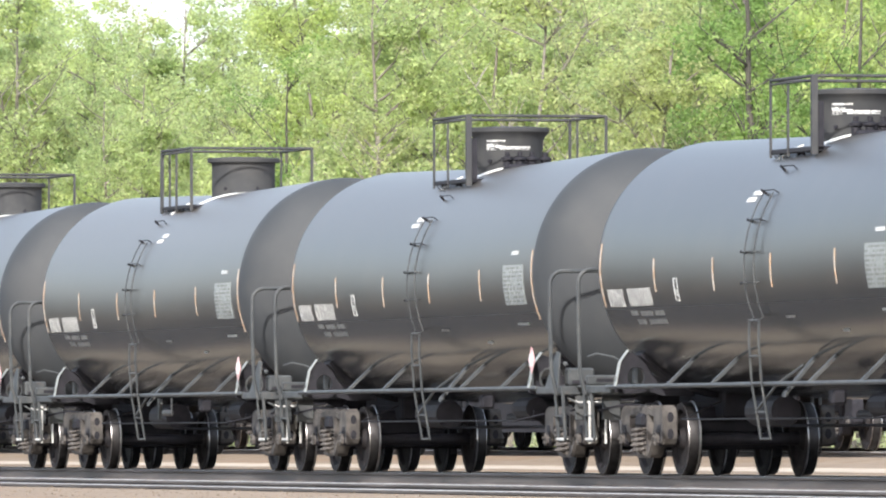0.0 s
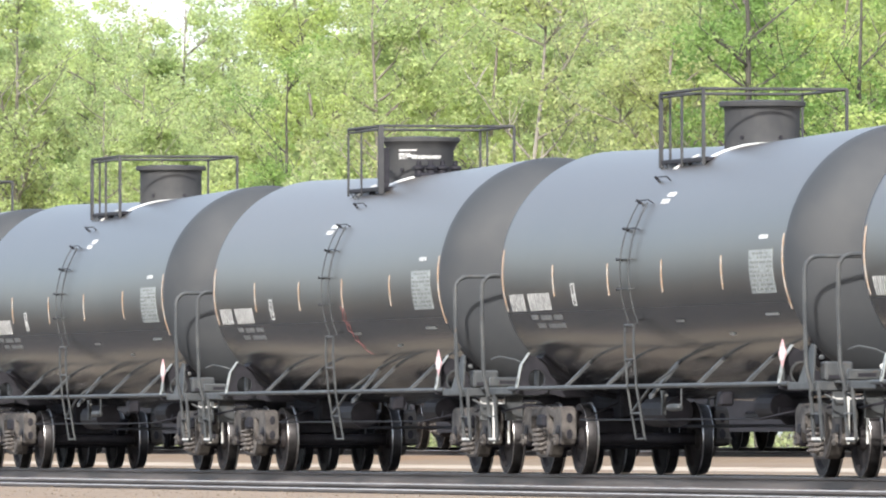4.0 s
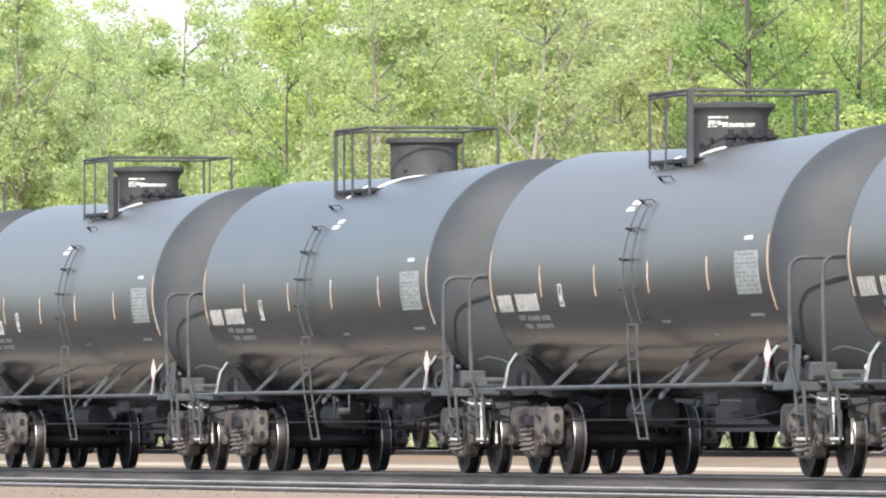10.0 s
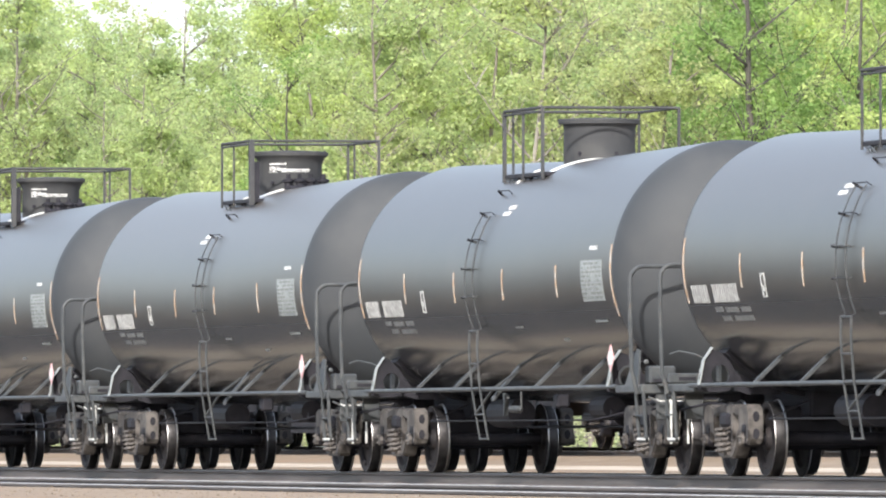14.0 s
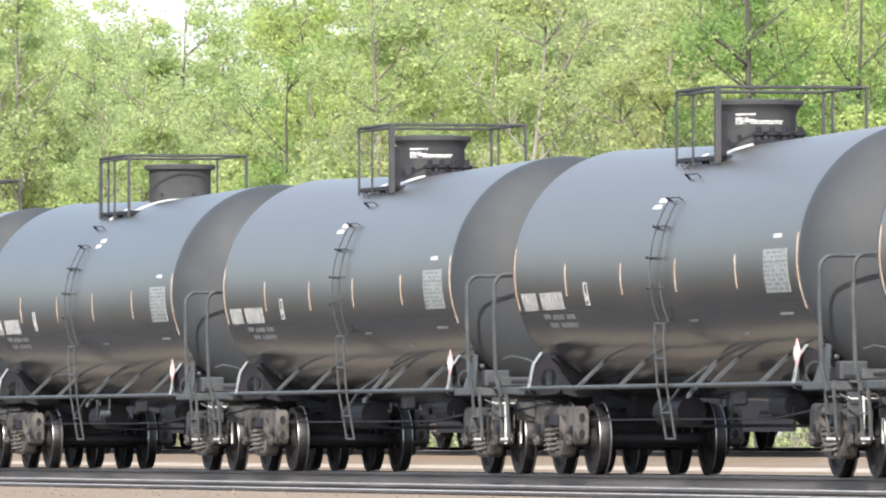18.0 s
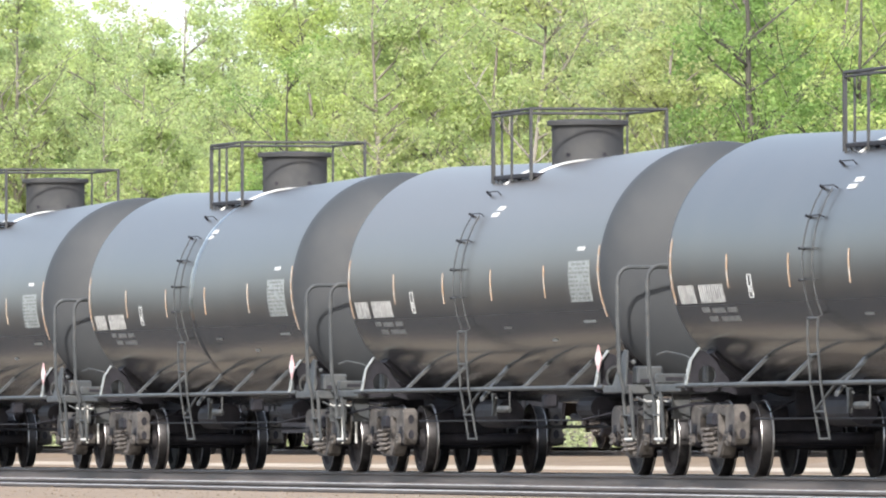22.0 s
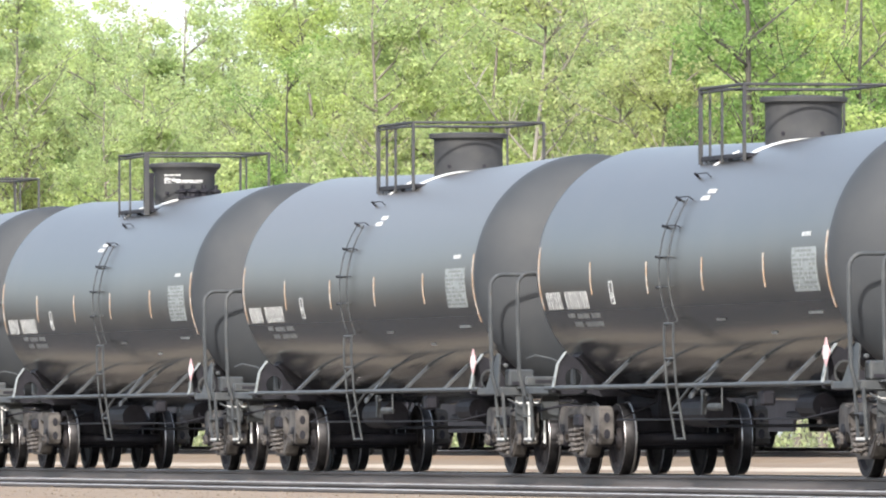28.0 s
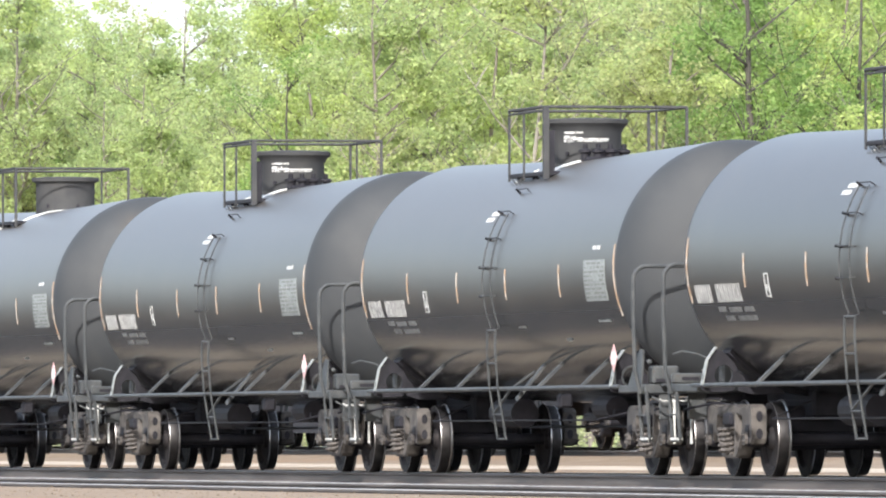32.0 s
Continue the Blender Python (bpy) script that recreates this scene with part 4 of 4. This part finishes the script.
def side_frame(bm):
    """A cast truck side frame in the xz plane, centred on y = 0."""
    half = [(.30, .22), (.38, .26), (.62, .50), (.73, .53), (.77, .42), (.97, .38), (1.06, .40), (1.10, .46), (1.10, .74), (1.07, .83), (.99, .88), (.84, .88), (.55, .84), (.28, .88)]
    outer = half + [(-x, z) for x, z in reversed(half)]
    holes = [[(-.22, .30), (.22, .30), (.22, .74), (-.22, .74)]]
    for e in (-1, 1):
        holes.append([(e * x, z) for x, z in ((.33, .39), (.40, .40), (.60, .60), (.60, .73), (.33, .76))])
    holed_plate(bm, outer, holes, 0.19)
    # black patches stand for the shade inside core openings in the ends and the sides
    for e in (-1, 1):
        for z in (.52, .73):
            plate(bm, [(e * 1.097, .042 * math.cos(k * math.tau / 10), z + .066 * math.sin(k * math.tau / 10)) for k in range(10)], .02, 0, 1)
        for y in (-.1, .1):
            box(bm, (min(e * .80, e * .96), y - .006, .48), (max(e * .80, e * .96), y + .006, .60), mi=1)
    return bm


PIECES = {}


def truck(car, e):
    c = TRUCK_X * e
    for side in (-1, 1):
        if "frame" not in PIECES:
            PIECES["frame"] = part("side_frame", side_frame(B()), [CAST, BLACK], car, "dusty cast truck side frame")
            fr = PIECES["frame"]
            fr.matrix_local = pose(c, side * 1.02, 0)
        else:
            fr = again(PIECES["frame"], pose(c, side * 1.02, 0), car)
        for x, y in ((-.10, -.12), (.09, -.12), (0.0, .09)):
            if "spring" not in PIECES:
                pts = [(.078 * math.cos(k * .9), .078 * math.sin(k * .9), .27 + .33 * k / 36) for k in range(37)]
                PIECES["spring"] = part("spring", tube(B(), pts, .017, 5), SPRING, fr, "dusty coil spring")
                PIECES["spring"].matrix_local = Matrix.Translation((x, y, 0))
            else:
                again(PIECES["spring"], Matrix.Translation((x, y, 0)), fr)
        for s in (-1, 1):
            if "adapter" not in PIECES:
                PIECES["adapter"] = part("bearing_adapter", box(B(), (-.11, -.10, .52), (.11, .085, .66), 0.03), BLACK, fr)
                PIECES["adapter"].matrix_local = Matrix.Translation((s * .89, 0, 0))
            else:
                again(PIECES["adapter"], Matrix.Translation((s * .89, 0, 0)), fr)
    bm = box(B(), (c - .19, -1.16, .60), (c + .19, 1.16, .78), 0.04)
    box(bm, (c - .24, -.5, .50), (c + .24, .5, .86), 0.05)
    part("truck_bolster", bm, BLACK, car)
    for s in (-1, 1):
        bm = tube(B(), [(c + s * .36, -.82, .36), (c + s * .28, 0, .36), (c + s * .36, .82, .36)], .035, 6)
        for y in (-.755, .755):
            box(bm, (c + s * .40 - .05, y - .06, .22), (c + s * .40 + .05, y + .06, .50), 0.02)
        part("brake_beam", bm, BLACK, car)


def wheel_mesh():
    """A wheel turned round y: worn bright tread, dished plate, hub; the flange is on the inner side (+y)."""
    bm = B()
    prof = [(-.085, .06), (-.085, .12), (-.03, .15), (-.015, .34), (-.060, .375), (-.066, .452), (-.06, .455), (.060, WR + .001), (.066, WR + .012), (.074, WR + .026),
            (.088, WR + .026), (.094, WR + .010), (.094, .375), (.045, .34), (.03, .15), (.085, .12), (.085, .06)]
    mis = [0] * (len(prof) - 1)
    mis[6] = 1
    mis[5] = 2
    mis[8] = mis[9] = 2
    return lathe(bm, prof, 30, "y", mis)


def wheelset(car, x, spin):
    if "axle" not in PIECES:
        bm = B()
        lathe(bm, [(-1.13, .05), (-1.13, .085), (-1.10, .10), (-.90, .10), (-.88, .08), (-.66, .085), (-.1, .075), (.1, .075), (.66, .085), (.88, .08), (.90, .10), (1.10, .10), (1.13, .085), (1.13, .05)], 16, "y")
        ax = part("wheelset", bm, BLACK, car, "axle with two steel wheels", smooth=True)
        PIECES["axle"] = ax
        w = part("wheel", wheel_mesh(), [WHEEL, TREAD, FLANGE], ax, "steel wheel with bright worn tread", smooth=True)
        PIECES["wheel"] = w
        w.matrix_local = Matrix.Translation((0, -.775, 0))
        again(w, pose(0, .775, 0, 0, 0, 180), ax)
        cap = B()
        lathe(cap, [(-.02, .03), (-.02, .085), (.02, .085), (.02, .03)], 8, "y")
        for k in range(3):
            a = k * math.tau / 3
            rod(cap, (.05 * math.cos(a), -.045, .05 * math.sin(a)), (.05 * math.cos(a), .0, .05 * math.sin(a)), .014, 6)
        cap = part("bearing_cap", cap, CAST, ax)
        cap.matrix_local = Matrix.Translation((0, -1.145, 0))
        again(cap, pose(0, 1.145, 0, 0, 0, 180), ax)
    else:
        ax = again(PIECES["axle"], Matrix.Identity(4), car)
        for o in PIECES["axle"].children:
            again(o, o.matrix_basis.copy(), ax)
    ax.matrix_local = Matrix.Translation((x, 0, WR))
    return ax


def tank_car(kind, label):
    car = new("tank_car")
    tagged(car, label, "tank car", group="tank cars of the moving train")
    tank_shell(car, kind)
    side_gear(car, kind)
    dome(car, kind)
    for e in (-1, 1):
        car_end(car, e)
        truck(car, e)
        for s in (-1, 1):
            wheelset(car, e * TRUCK_X + s * 0.89, 0)
    return car


VALVE_CARS = {-1, 0, 3, 6, 8, 10, 11, 12, 19, 20, 21}
proto = {"valve": tank_car("valve", "black tank car with printed manway housing and valves"),
         "plain": tank_car("plain", "black tank car with plain round manway housing")}
TRAIN, ROLLING = [], {}
taken = set()
for n in range(-1, 24):
    kind = "valve" if n in VALVE_CARS else "plain"
    if kind in taken:
        car = copy_thing(proto[kind], Matrix.Identity(4))
    else:
        taken.add(kind)
        car = proto[kind]
    car.matrix_basis = pose(FIRST - CAR * n, 0, 0)
    TRAIN.append((n, car))
    ROLLING[car.name] = [(o, 0.7 * k + n) for k, o in enumerate(o for o in car.children if o.name.startswith("wheelset"))]

# one car carries a red spray scrawl, one a newer jacket band
for n, car in TRAIN:
    if n == 3:
        wig = [(1.10, 2.30), (1.18, 2.20), (1.12, 2.12), (1.26, 2.05), (1.22, 1.96), (1.42, 1.92), (1.40, 1.84), (1.62, 1.76), (1.66, 1.70), (1.95, 1.63)]
        for k, dx in enumerate((0.0, 0.16)):
            part("spray_scrawl", tube(B(), [on_tank(x + dx, z - 0.03 * k, -1, -0.002) for x, z in wig[:8 if k else 10]], 0.008, 5), SPRAY, car, "faded red spray scrawl")
    if n == 15:
        bm = B()
        lathe(bm, [(0.10, R - .006), (0.24, R + .008), (0.36, R + .014), (0.42, R + .005), (0.56, R - .006)], 96)
        part("jacket_band", bm, TANK, car, "raised seam round the tank jacket", smooth=True, m=Matrix.Translation((0, 0, axis_z(0.3))))

# ---- parked gondolas on the far siding ----
def gondola():
    car = new("gondola_car")
    tagged(car, "dark parked gondola car on the far siding", "gondola car", group="parked cars on the siding")
    bm = B()
    for y in (-1.45, 1.45):
        box(bm, (-7.3, y - .05, 1.0), (7.3, y + .05, 2.5))
    for x in (-7.3, 7.3):
        box(bm, (x - .05, -1.45, 1.0), (x + .05, 1.45, 2.5))
    box(bm, (-7.3, -1.45, .95), (7.3, 1.45, 1.05))
    part("body", bm, BLACK, car)
    for y in (-1, 1):
        for i in range(11):
            x = -7.2 + i * 1.44
            part("rib", box(B(), (x - .06, min(y * 1.5, y * 1.6), .95), (x + .06, max(y * 1.5, y * 1.6), 2.5)), BLACK, car)
        part("top_chord", box(B(), (-7.4, min(y * 1.42, y * 1.58), 2.5), (7.4, max(y * 1.42, y * 1.58), 2.62), 0.01), BLACK, car)
    for y in (-1.42, 1.42):
        bm = plate(B(), [(-5.2, y, 1.0), (5.2, y, 1.0), (4.8, y, .30), (-4.8, y, .30)], .06, 1)
        part("side_sill", bm, BLACK, car)
    part("centre_sill", box(B(), (-7.8, -.25, .6), (7.8, .25, .95), 0.02), BLACK, car)
    for e in (-1, 1):
        part("coupler", box(B(), (min(e * 7.8, e * 8.15), -.12, .76), (max(e * 7.8, e * 8.15), .12, 1.0), 0.04), CAST, car)
        global TRUCK_X
        keep, TRUCK_X = TRUCK_X, 6.3
        truck(car, e)
        for s in (-1, 1):
            wheelset(car, e * TRUCK_X + s * 0.89, 0)
        TRUCK_X = keep
    return car


parked = gondola()
for o in parked.children:
    if o.name.startswith("side_frame"):
        o.data = o.data.copy()
        o.data.materials[0] = BLACK
parked.matrix_basis = pose(-112, 14.0, 0.265)
for i in range(1, 6):
    copy_thing(parked, pose(-112 + 16.3 * i, 14.0, 0.265))

add_ties(main_track, -65, 220, -0.155)


def tie_rows(base, spans, top, step=0.56):
    """The ties of the far stretches of a track, in one mesh."""
    g = np.random.default_rng(77)
    xs = np.concatenate([np.arange(a, b, step) for a, b in spans])
    k = len(xs)
    mid = np.stack([xs + g.uniform(-.03, .03, k), g.uniform(-.05, .05, k), np.full(k, top - 0.08) + g.uniform(-.012, .008, k)], 1)
    corner = np.array([(x, y, z) for x in (-.115, .115) for y in (-1.3, 1.3) for z in (-.08, .08)])
    v = (mid[:, None] + corner[None]).reshape(-1, 3)
    f = np.array([(0, 1, 3, 2), (4, 6, 7, 5), (0, 4, 5, 1), (2, 3, 7, 6), (1, 5, 7, 3), (0, 2, 6, 4)])
    me = bpy.data.meshes.new("ties")
    me.from_pydata(v.tolist(), [], (np.arange(k)[:, None, None] * 8 + f[None]).reshape(-1, 4).tolist())
    me.materials.append(TIE)
    o = new("ties", me)
    o.parent = base
    return tagged(o, kind="stuff")


tie_rows(main_track, ((-420, -65.3), (58.5, 260)), -0.155)
tie_rows(yard_track, ((-420, 260),), -0.130)
tie_rows(far_track, ((-420, 260),), -0.115)


def motions():
    for n, car in TRAIN:
        start = FIRST - CAR * n
        walk(car, [(t, pose(start + travelled(t), 0, 0)) for t in range(33)])
        for base, turn0 in ROLLING[car.name]:
            home = base.location.copy()
            rows = []
            for i in range(961):
                t = i / 30
                rows.append((t, Matrix.Translation(home) @ Matrix.Rotation(travelled(t) / 0.457 + turn0, 4, "Y")))
            walk(base, rows)


motions()
